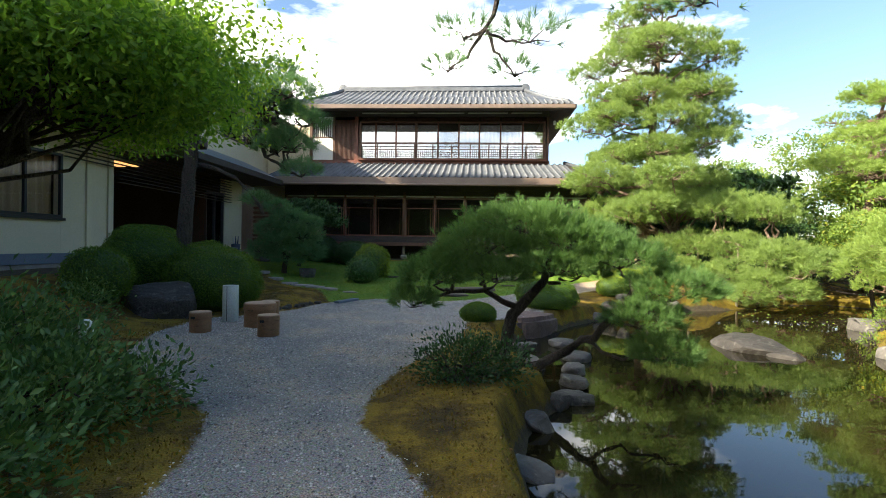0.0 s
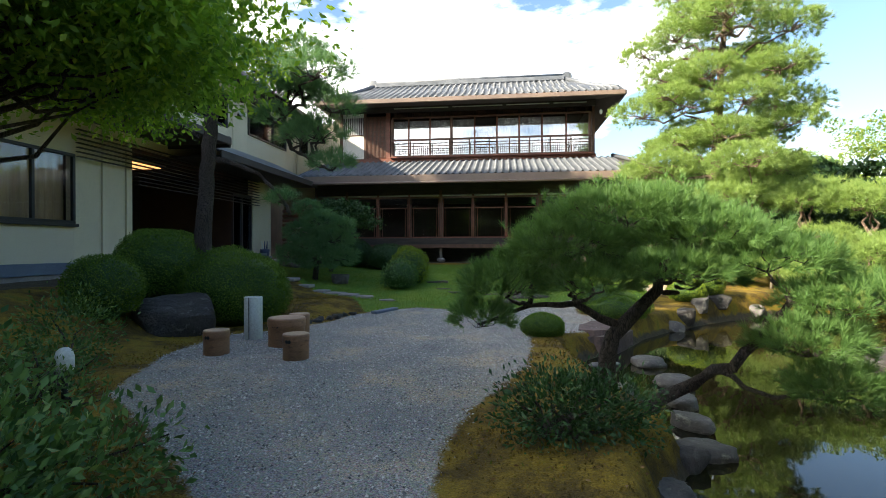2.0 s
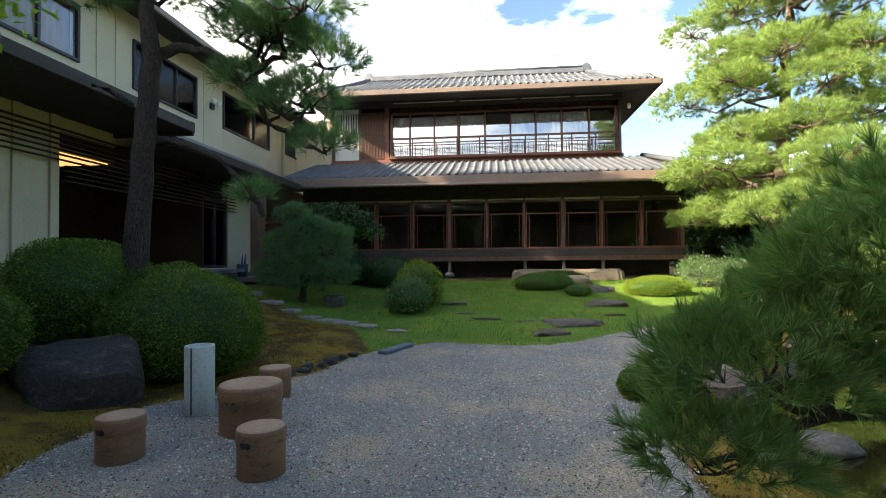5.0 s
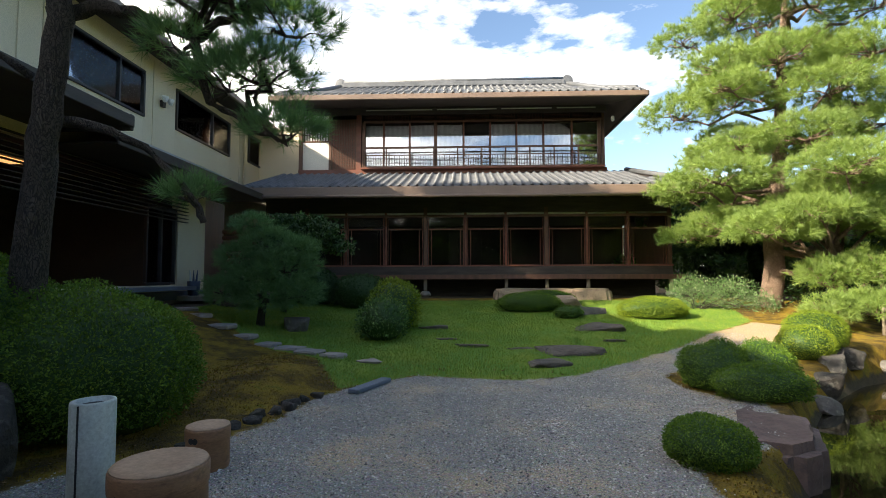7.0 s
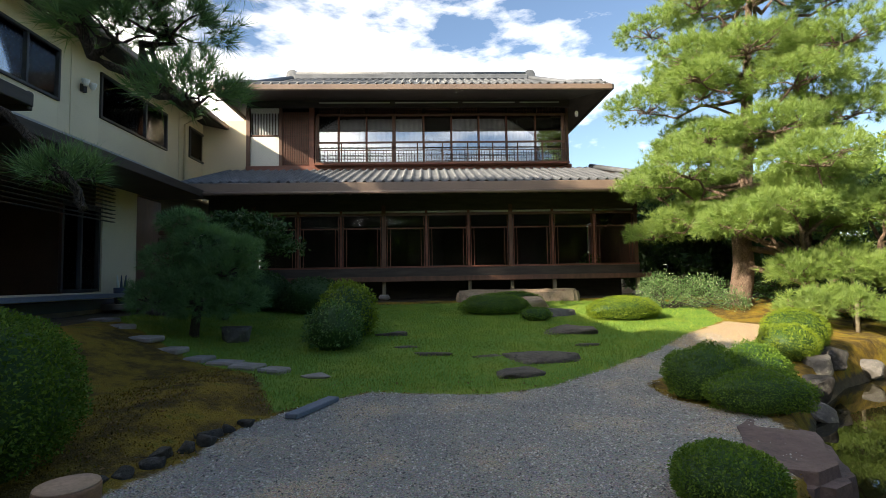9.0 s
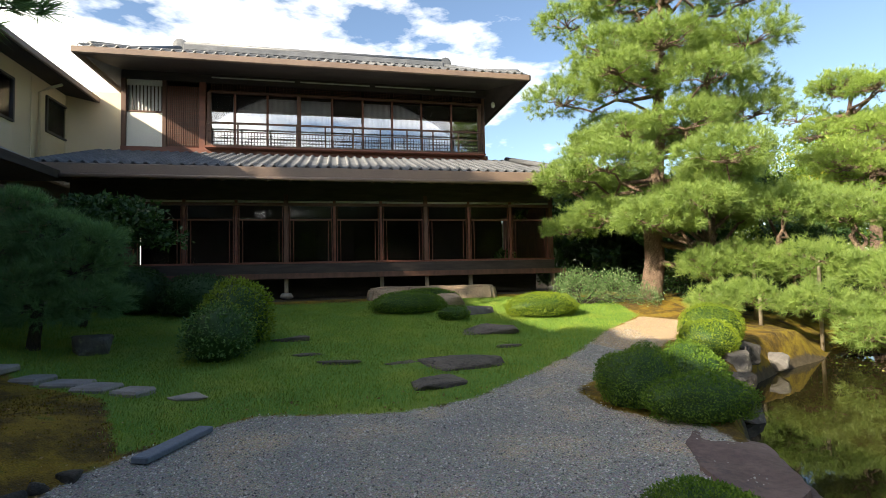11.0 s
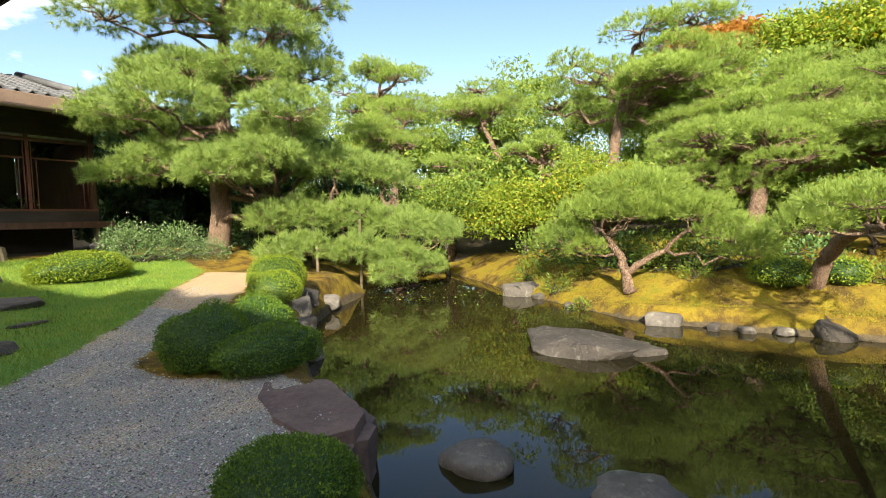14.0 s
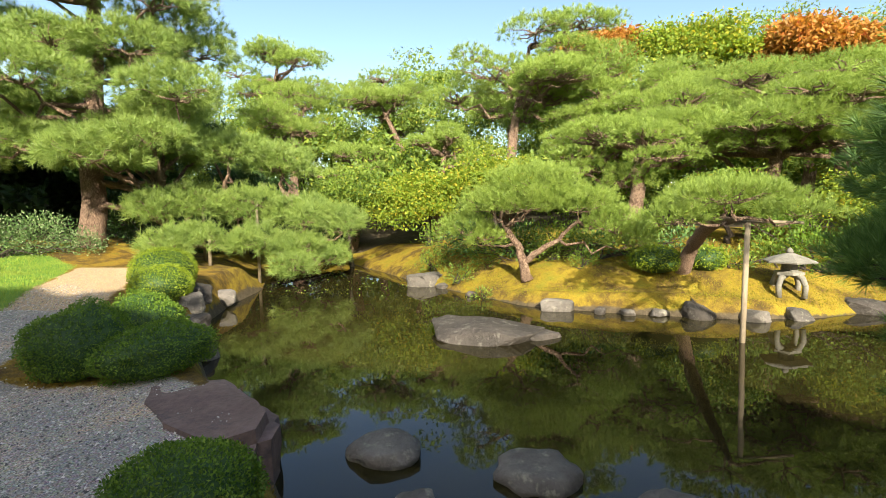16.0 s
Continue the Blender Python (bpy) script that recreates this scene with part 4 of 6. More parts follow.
        part("rail_post", Geo().box(x - 0.025, x + 0.025, yu - 0.415, yu - 0.365, 6.29, 7.02), M_TIMBER, rail)
    for k in range(10):
        a = -4.17 + k * 0.985 + 0.03
        g = Geo()
        for j in range(1, 9):
            x = a + 0.93 * j / 9
            g.box(x - 0.008, x + 0.008, yu - 0.40, yu - 0.385, 6.29, 6.73, 0.002)
        for z in (6.40, 6.51, 6.62):
            g.box(a, a + 0.93, yu - 0.385, yu - 0.372, z - 0.008, z + 0.008, 0.002)
        part("rail_lattice", g, M_DARK, rail)
    # upper roof: front, side and back slopes with ridges
    ex0, ex1, ey0, ey1, ez, rz, ry = -7.3, 6.75, 24.5, 33.6, 8.53, 10.5, 29.0
    part("upper_soffit", Geo().slab([(ex0, ey0 + .1, 8.42), (ex1, ey0 + .1, 8.42), (ex1, yu, 8.90), (ex0, yu, 8.90)], 0.03), M_DARK, h)
    part("side_soffit", Geo().slab([(5.92, yu, 8.90), (ex1, ey0 + .1, 8.425), (ex1, ey1, 8.425), (5.92, 31.5, 8.90)], 0.03), M_DARK, h)
    part("upper_fascia", Geo().box(ex0, ex1, ey0 - 0.04, ey0 + 0.08, 8.34, 8.54, 0.02), M_FASCIA, h, "brown copper eaves board")
    part("side_fascia", Geo().box(ex1 - 0.04, ex1 + 0.06, ey0 - 0.04, ey1, 8.34, 8.54, 0.02), M_DARK, h)
    part("side_fascia", Geo().box(ex0 - 0.06, ex0 + 0.04, ey0 - 0.04, ey1, 8.34, 8.54, 0.02), M_FASCIA, h)
    g = Geo()
    g.slab([(ex0, ey0, ez), (ex1, ey0, ez), (4.9, ry, rz), (-5.7, ry, rz)], 0.1)
    g.slab([(-5.7, ry, rz), (4.9, ry, rz), (ex1, ey1, ez), (ex0, ey1, ez)], 0.1)
    g.slab([(ex1, ey0, ez), (ex1, ey1, ez), (4.9, ry, rz), (4.85, ry, rz)], 0.1)
    g.slab([(ex0, ey1, ez), (ex0, ey0, ez), (-5.75, ry, rz), (-5.7, ry, rz)], 0.1)
    part("upper_roof", g, M_TILE, h, "grey tiled hipped roof")
    tiled_slope(h, -6.2, 5.3, ey0, ez + 0.02, 27.0, 9.58, 0.30)
    tiled_slope(h, -5.6, 4.8, 27.0, 9.58, ry, rz + 0.02, 0.30)
    for s in (0, 1):
        tiled_slope(h, (-7.2, 5.35)[s], (-6.2, 6.7)[s], ey0, ez + 0.02, (25.6, 25.3)[s], (9.05, 8.95)[s], 0.30)
    part("ridge", Geo().box(-5.6, 4.7, ry - 0.13, ry + 0.13, rz, rz + 0.26, 0.05), M_TILE, h, "stacked ridge tiles")
    part("ridge_cap", Geo().tube([(-5.7, ry, rz + 0.30), (4.8, ry, rz + 0.30)], [0.09, 0.09], 10), M_TILE, h, smooth=True)
    for x, a in ((-5.7, -1), (4.8, 1)):
        part("ridge_end_tile", Geo().lathe(0, 0, 0, [(0.24, -0.08), (0.27, 0), (0.24, 0.08), (0.10, 0.10)], 20), M_TILE, h).matrix_basis = pose(x, ry - 26, rz + 0.22 - 1.1, 90, 0, 0)
        ex = ex1 if a > 0 else ex0
        part("hip_ridge", Geo().tube([(x, ry, rz + 0.10), ((x + ex) / 2, (ry + ey0) / 2, 9.50), (ex - a * 0.25, ey0 + 0.45, ez + 0.28)], [0.11, 0.11, 0.10], 10), M_TILE, h, smooth=True)
    part("eaves_lamp", Geo().lathe(6.1, 26.6, 8.05, [(0.05, 0), (0.07, 0.05), (0.07, 0.18), (0.03, 0.22)], 14), M_GLOBE, h, "small white eaves lamp", smooth=True)
    return h


def pleated(x0, x1, y, z0, z1):
    """A hanging curtain with soft folds."""
    g = Geo()
    n = int((x1 - x0) / 0.03)
    v = []
    for z in (z0, z1):
        for k in range(n + 1):
            v.append((x0 + (x1 - x0) * k / n, y + 0.012 * math.sin(k * 0.9), z))
    f = [(k, k + 1, n + 2 + k, n + 1 + k) for k in range(n)]
    return g.add(v, f)


def window_leaf(owner, a, b, z0, z1, y):
    """A tall glazed door: thin red frame, high transom bar, glass."""
    w = part("glazed_door", Geo().box(a + 0.03, a + 0.055, y - 0.02, y + 0.02, z0, z1 - 0.02), M_RED, owner)
    part("stile", Geo().box(b - 0.055, b - 0.03, y - 0.02, y + 0.02, z0, z1 - 0.02), M_RED, w)
    part("stile", Geo().box(a + 0.14, a + 0.16, y - 0.015, y + 0.015, z0, 3.47), M_RED, w)
    part("stile", Geo().box(b - 0.16, b - 0.14, y - 0.015, y + 0.015, z0, 3.47), M_RED, w)
    part("transom", Geo().box(a + 0.03, b - 0.03, y - 0.02, y + 0.02, 3.47, 3.51), M_RED, w)
    pane = part("pane", Geo().box(a + 0.02, b - 0.02, y + 0.022, y + 0.03, z0, z1 - 0.02, 0.001), M_GLASS, w)
    pane.visible_shadow = False
    return w


# ---------- the wing along the garden ----------
def wing_window(owner, x, y0, y1, z0, z1, bars, curtain=True):
    w = part("window", Geo().box(x - 0.02, x + 0.06, y0, y1, z0, z0 + 0.07), M_BLACK, owner)
    part("window_frame", Geo().box(x - 0.02, x + 0.06, y0, y1, z1 - 0.07, z1), M_BLACK, w)
    for y in (y0, y1 - 0.07, *bars):
        part("window_frame", Geo().box(x - 0.02, x + 0.06, y, y + 0.07, z0 + 0.071, z1 - 0.071), M_BLACK, w)
    pane = part("pane", Geo().box(x - 0.005, x + 0.005, y0 + 0.05, y1 - 0.05, z0 + 0.05, z1 - 0.05, 0.001), M_GLASS, w)
    pane.visible_shadow = False
    if curtain:
        g = pleated(y0, y1, 0, z0, z1)
        g.v = [(x - 0.25 + p[1], p[0], p[2]) for p in g.v]
        part("curtain", g, M_TANCLOTH, w, "tan curtain behind the window")
    return w


def wall_x(owner, name, x0, x1, y0, y1, z0, z1, holes, mat):
    """A wall along y with rectangular openings cut through it, in butted blocks."""
    ys = y0
    for a, b, c, d in sorted(holes):
        if a > ys:
            part(name, Geo().box(x0, x1, ys, a, z0, z1, 0.002), mat, owner)
        if c > z0:
            part(name, Geo().box(x0, x1, a, b, z0, c, 0.002), mat, owner)
        if d < z1:
            part(name, Geo().box(x0, x1, a, b, d, z1, 0.002), mat, owner)
        ys = b
    if ys < y1:
        part(name, Geo().box(x0, x1, ys, y1, z0, z1, 0.002), mat, owner)


# unseen southern stretch, added so the wing shades the start of the path
WING_Y0 = -14.0


def wing():
    h = thing("guest_wing", "cream rendered two-storey wing with dark eaves and shaded porch", "building", "", (-10, 14, 0.95))
    xw = -8.6
    wall_x(h, "wall", xw - 0.2, xw, WING_Y0, 22.95, 1.32, 5.0, [(8.6, 12.95, 2.22, 3.85), (14.75, 21.38, 1.50, 4.42)], M_CREAM)
    part("plinth", Geo().box(xw - 0.2, xw + 0.03, WING_Y0, 14.75, 1.06, 1.316), M_PLINTH, h, "blue-grey painted plinth")
    part("foundation", Geo().box(xw - 0.2, xw - 0.01, WING_Y0, 23.0, 0.5, 1.056), M_STEP, h)
    part("plinth", Geo().box(xw - 0.2, xw + 0.03, 14.752, 23.0, 1.06, 1.316), M_PLINTH, h)
    for y in (13.75, 14.55):
        part("pilaster", Geo().box(xw + 0.002, xw + 0.06, y, y + 0.20, 1.32, 4.9), M_CREAM, h)
    wing_window(h, xw, 8.6, 12.95, 2.22, 3.85, (9.6, 11.85))
    part("window_sill", Geo().box(xw, xw + 0.10, 8.55, 13.0, 2.15, 2.22), M_BLACK, h)
    # shaded porch room
    part("porch_floor", Geo().box(-13.5, xw + 0.6, 14.8, 21.4, 1.36, 1.46), M_PLINTH, h)
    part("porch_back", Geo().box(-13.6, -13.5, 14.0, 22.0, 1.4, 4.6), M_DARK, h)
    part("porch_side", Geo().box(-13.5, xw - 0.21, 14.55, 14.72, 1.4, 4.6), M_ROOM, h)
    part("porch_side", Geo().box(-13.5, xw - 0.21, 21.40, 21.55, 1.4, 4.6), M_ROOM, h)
    part("porch_ceiling", Geo().box(-13.5, xw - 0.21, 14.72, 21.40, 4.42, 4.5), M_TIMBER, h)
    wing_window(h, xw - 0.05, 19.9, 21.3, 1.52, 3.7, (20.55,), False)
    for k in range(11):
        z = 3.36 + k * 0.105
        part("louvre_slat", Geo().box(xw + 0.10, xw + 0.20, 12.9 if k > 3 else 14.8, 21.6, z, z + 0.022, 0.004), M_DARK, h)
    # lower eaves, two levels
    for name, y0, y1, xe, ze, lift in (("eaves", WING_Y0, 16.3, -6.65, 4.74, 0.75), ("eaves", 16.32, 24.0, -6.95, 4.40, 0.95)):
        e = part(name, Geo().slab([(xe, y0, ze + 0.16), (xe, y1, ze + 0.16), (-9.0, y1, ze + 0.16 + lift), (-9.0, y0, ze + 0.16 + lift)], 0.06), M_SLATE, h, "dark grey metal pent roof")
        part("eaves_board", Geo().box(xe - 0.02, xe + 0.06, y0 - 0.02, y1 + 0.02, ze - 0.06, ze + 0.17, 0.015), M_DARK, e)
        part("soffit", Geo().box(-8.595, xe - 0.022, y0, y1, ze - 0.03, ze + 0.02), M_DARK, e)
    part("eaves_end", Geo().box(-8.59, -6.62, 16.24, 16.34, 4.62, 4.94, 0.015), M_DARK, h)
    # upper storey
    xu = -9.0
    wall_x(h, "upper_wall", xu - 0.2, xu, WING_Y0, 31.5, 5.0, 8.15, [(12.9, 15.7, 6.2, 7.5), (17.4, 20.2, 6.2, 7.5), (21.75, 25.35, 6.3, 7.6), (27.0, 30.7, 6.5, 7.7)], M_CREAM)
    for y0, y1, z0, z1 in ((12.9, 15.7, 6.2, 7.5), (17.4, 20.2, 6.2, 7.5), (21.75, 25.35, 6.3, 7.6), (27.0, 30.7, 6.5, 7.7)):
        wing_window(h, xu, y0, y1, z0, z1, (y0 + (y1 - y0) * 0.62,))
    for y in (11.2, 11.9, 16.2, 16.8, 20.6, 26.2):
        part("panel_joint", Geo().box(xu + 0.001, xu + 0.03, y, y + 0.05, 5.2, 8.0), M_CREAM, h)
    part("upper_eaves", Geo().slab([(-8.0, WING_Y0, 8.06), (-8.0, 31.6, 8.06), (-12.0, 31.6, 9.2), (-12.0, WING_Y0, 9.2)], 0.14), M_SLATE, h, "dark grey metal roof")
    part("upper_eaves_board", Geo().box(-8.02, -7.94, WING_Y0, 31.62, 7.90, 8.08, 0.015), M_FASCIA, h)
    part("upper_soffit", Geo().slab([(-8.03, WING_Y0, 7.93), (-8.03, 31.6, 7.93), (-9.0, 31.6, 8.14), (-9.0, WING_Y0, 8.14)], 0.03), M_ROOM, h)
    part("back_slope", Geo().slab([(-12.0, WING_Y0, 9.2), (-12.0, 31.6, 9.2), (-16.0, 31.6, 8.06), (-16.0, WING_Y0, 8.06)], 0.14), M_SLATE, h)
    part("back_wall", Geo().box(-15.2, -15.0, WING_Y0, 31.5, 0.8, 8.2), M_CREAM, h)
    part("end_wall", Geo().box(-15.0, xu - 0.2, WING_Y0, WING_Y0 + 0.2, 0.8, 8.4), M_CREAM, h)
    part("end_wall", Geo().box(-15.0, xu - 0.2, 31.3, 31.5, 0.8, 8.4), M_CREAM, h)
    part("downpipe", Geo().tube([(xu + 0.75, 26.4, 7.84), (xu + 0.35, 26.45, 7.72), (xu + 0.10, 26.5, 7.60), (xu + 0.08, 26.5, 5.3)], [0.045] * 4, 10), M_CREAM, h, "cream metal downpipe", smooth=True)
    sp = part("spotlight", Geo().box(xu + 0.002, xu + 0.10, 20.95, 21.1, 6.75, 6.95), M_BLACK, h, "twin white outdoor spotlight on a wall bracket")
    for y in (20.88, 21.16):
        part("lamp_head", Geo().lathe(xu + 0.20, y, 6.86, [(0.05, 0), (0.09, 0.10), (0.10, 0.16), (0.04, 0.18)], 14), M_GLOBE, sp, smooth=True)
    # warm ceiling cove seen deep in the porch
    cove = part("ceiling_cove", Geo().box(-11.2, -9.4, 15.1, 17.3, 4.22, 4.30), M_CREAM, h)
    m, n, l, b = node_mat("warm_cove_light", 0.5)
    b.inputs["Emission Color"].default_value = (1.0, 0.45, 0.16, 1)
    b.inputs["Emission Strength"].default_value = 0.5
    part("cove_light", Geo().box(-11.1, -9.5, 15.2, 17.2, 4.19, 4.215), m, cove, "warm glowing cove light")
    # recess between wing and house, closed by a cream wall and its eaves
    part("return_wall", Geo().box(-8.998, -6.98, 28.2, 28.4, 5.0, 8.3), M_CREAM, h)
    part("link_wall", Geo().box(-9.2, -8.9, 23.0, 24.9, 1.0, 4.4), M_TIMBER, h)
    for k in range(9):
        z = 1.55 + k * 0.22
        part("slatted_screen_board", Geo().box(-8.88, -7.6, 24.70, 24.76, z, z + 0.13), M_RED, h)
    part("doorstep", Geo().box(-8.55, -7.2, 21.3, 24.2, 1.02, 1.18, 0.02), M_STEP, h)
    return h


HOUSE = main_house()
HOUSE.location.x -= 0.7
WING = wing()
WING.location.x -= 0.65
WING.location.y -= 0.55


# ---------- rocks, stones and clutter of the garden ----------
def stool(x, y, r, hgt, label, group):
    z = ground_z(x, y) - 0.01
    t = thing("ceramic_stool" if r < 0.25 else "ceramic_table", label, "stool" if r < 0.25 else "table", group, (x, y, z))
    part("body", Geo().lathe(x, y, z, [(r * 0.95, 0), (r * 0.97, 0.02), (r * 0.96, hgt * 0.35), (r * 0.975, hgt * 0.37), (r * 0.965, hgt * 0.68), (r * 0.99, hgt * 0.70), (r, hgt * 0.80), (r, hgt - 0.02), (r * 0.975, hgt - 0.003)], 40), M_CLAY, t, smooth=True)
    part("top", Geo().lathe(x, y, z + hgt - 0.002, [(r * 0.965, 0), (r * 0.95, 0.008), (r * 0.6, 0.006), (r * 0.1, 0.004)], 40), M_CLAYTOP, t, "worn pale top", smooth=True)
    for k in range(2):
        a = -1.9 + k * 0.22
        hole = Geo().lathe(0, 0, 0, [(0.026, -0.01), (0.026, 0.004), (0.018, 0.005)], 14)
        rot = pose(x + math.cos(a) * r * 0.975, y + math.sin(a) * r * 0.975, z + hgt * 0.76, 0, 90, math.degrees(a))
        hole.v = [tuple(rot @ Vector(p)) for p in hole.v]
        part("grip_hole", hole, M_BLACK, t)
    return t


stool(-3.48, 8.72, 0.185, 0.36, "brown stoneware garden stool standing on gravel", "stools round the ceramic table")
stool(-2.18, 8.53, 0.185, 0.36, "brown stoneware garden stool standing on gravel", "stools round the ceramic table")
stool(-3.00, 10.60, 0.185, 0.36, "brown stoneware garden stool behind the table", "stools round the ceramic table")
stool(-2.74, 9.48, 0.295, 0.45, "round brown stoneware garden table standing on gravel", "")

pz = ground_z(-3.55, 9.95)
post_t = thing("ash_post", "pale grey-green metal cylinder with open top, on gravel", "ashtray stand", "", (-3.55, 9.95, pz))
part("cylinder", Geo().lathe(-3.55, 9.95, pz, [(0.145, 0), (0.15, 0.01), (0.15, 0.71), (0.145, 0.72), (0.12, 0.72), (0.115, 0.66), (0.02, 0.65)], 36), M_POST, post_t, smooth=True)
part("ash_tray", Geo().lathe(-3.55, 9.95, pz + 0.665, [(0.11, 0), (0.11, 0.02), (0.08, 0.015)], 24), M_BLACK, post_t)
part("seam", Geo().box(-3.555, -3.545, 9.790, 9.805, pz + 0.02, pz + 0.71, 0.002), M_BLACK, post_t)

uz = 1.32
ub = thing("umbrella_stand", "small dark blue bucket with folded umbrellas by the porch", "umbrella stand", "", (-8.85, 21.05, uz - 0.14))
part("bucket", Geo().lathe(-8.85, 21.05, uz - 0.14, [(0.13, 0), (0.16, 0.02), (0.19, 0.42), (0.18, 0.43), (0.14, 0.05)], 20), M_BLUE, ub, smooth=True)
for k in range(3):
    part("umbrella", Geo().tube([(-8.85 + 0.05 * k - 0.05, 21.05, uz - 0.08), (-8.87 + 0.09 * k - 0.09, 21.07, uz + 0.30), (-8.88 + 0.12 * k - 0.12, 21.09, uz + 0.62)], [0.015, 0.035, 0.012], 8), M_BLUE if k else M_POST, ub, smooth=True)

# drain cover plank at the gravel's edge
g = Geo().box(-0.46, 0.46, -0.085, 0.085, 0, 0.06, 0.01)
plank = tagged(new("stone_kerb", g.mesh("stone_kerb", M_PLINTH)), "long dark grey stone kerb between gravel and lawn", "kerb")
plank.matrix_basis = pose(-2.14, 13.70, ground_z(-2.14, 13.7) + 0.01, 0, 0, 68)

STEPS = [(-3.20, 15.62), (-3.72, 15.88), (-4.22, 16.25), (-4.80, 16.55), (-5.42, 16.80), (-6.05, 17.05), (-6.75, 17.5), (-7.4, 18.0)]
for i, (x, y) in enumerate(STEPS):
    z = ground_z(x, y)
    g = Geo().box(-0.27, 0.27, -0.20, 0.20, -0.06, 0.055, 0.03)
    ob = tagged(new("stepping_stone", g.mesh("stepping_stone", M_STEP)), "rough pinkish granite stepping stone in the grass", "stepping stone", "stepping stones across the lawn")
    ob.matrix_basis = pose(x, y, z, 0, 0, -25 + (i * 37) % 17) @ Matrix.Diagonal((0.8 + 0.3 * ((i * 7) % 3) / 2, 0.9 + 0.1 * (i % 2), 1, 1))
faceted_rock("stepping_stone", "small round stepping stone in the grass", (-2.45, 15.35, ground_z(-2.45, 15.35) + 0.01), (0.26, 0.2, 0.06), M_STEP, 3, 0.2, 0.4, "stepping stone", "stepping stones across the lawn")
for i, (x, y, rx, ry, rz) in enumerate([(2.45, 18.5, 0.80, 0.48, 0.17), (1.38, 16.2, 0.72, 0.42, 0.13), (0.80, 15.3, 0.48, 0.30, 0.09), (-0.55, 16.7, 0.42, 0.12, 0.05), (-1.5, 18.6, 0.4, 0.2, 0.08), (0.4, 16.4, 0.3, 0.12, 0.05), (2.5, 17.2, 0.3, 0.14, 0.05), (-1.1, 17.3, 0.3, 0.12, 0.05)]):
    faceted_rock("stepping_stone", "flat weathered grey-brown rock sunk in the lawn", (x, y, ground_z(x, y) + rz * 0.05), (rx, ry, rz * 1.15), M_LAWNROCK, 11 + i, 0.7, 0.5, "stepping stone", "flat rocks in the lawn", 0.15 * (i % 3))

# stone bench block and step stones before the veranda
bz = ground_z(2.2, 23.5)
slab_rock("stone_step", "long tan stone step block before the veranda", [(0.30, 23.35), (0.42, 23.16), (1.6, 23.08), (2.9, 23.14), (4.05, 23.10), (4.24, 23.32), (4.18, 23.75), (3.0, 23.86), (1.5, 23.82), (0.40, 23.76)], 1.31, 1.31 - bz + 0.12, M_TANROCK, 9, "stone step")
faceted_rock("stone_step", "brown rounded step stone by the clipped bushes", (2.4, 22.2, ground_z(2.4, 22.2) + 0.12), (0.75, 0.4, 0.30), M_TANROCK, 5, 0.25, 0.35, "stone step")
faceted_rock("stone_step", "low grey step stone by the clipped bushes", (2.7, 20.7, ground_z(2.7, 20.7) + 0.08), (0.65, 0.32, 0.22), M_ROCK, 8, 0.3, 0.4, "stone step")

# pond stones
for i, (x, y, rx, ry, rz) in enumerate([(3.12, 10.58, 0.27, 0.33, 0.22), (3.15, 9.35, 0.27, 0.34, 0.20), (2.92, 8.4, 0.26, 0.2, 0.18), (2.76, 7.6, 0.26, 0.2, 0.18), (2.6, 6.8, 0.26, 0.2, 0.18), (2.02, 6.5, 0.25, 0.2, 0.2)]):
    g = lump_geo((0, 0, 0), (rx * 1.05, ry * 0.9, rz * (0.7 if i < 2 else 0.8)), 30 + i, 0.24, 1.5, 0.42)
    ob = tagged(new("stepping_stone", g.mesh("stepping_stone", M_ROCK, True)), "smooth rounded grey stepping stone standing in the pond", "stepping stone", "stones in the pond")
    ob.matrix_basis = pose(x, y, WATER_Z + 0.03, 0, 0, i * 40)
faceted_rock("pond_rock", "large dark flat rock rising from the pond", (6.95, 10.95, WATER_Z + 0.03), (0.62, 1.0, 0.25), M_DARKROCK, 41, 0.6, 0.25, "rock", "", -0.2)
faceted_rock("pond_rock", "low grey rock beside the large pond rock", (7.2, 10.05, WATER_Z - 0.03), (0.4, 0.45, 0.17), M_DARKROCK, 43, 0.35, 0.4)
slab_rock("shore_rock", "large flat reddish rock slab between gravel and pond", [(1.98, 11.32), (2.12, 11.95), (2.42, 12.55), (2.75, 12.86), (3.22, 12.84), (3.34, 12.40), (3.16, 12.02), (2.98, 11.72), (2.72, 11.30), (2.36, 11.12)], 0.105, 0.62, M_REDROCK, 5, fall=0.10)
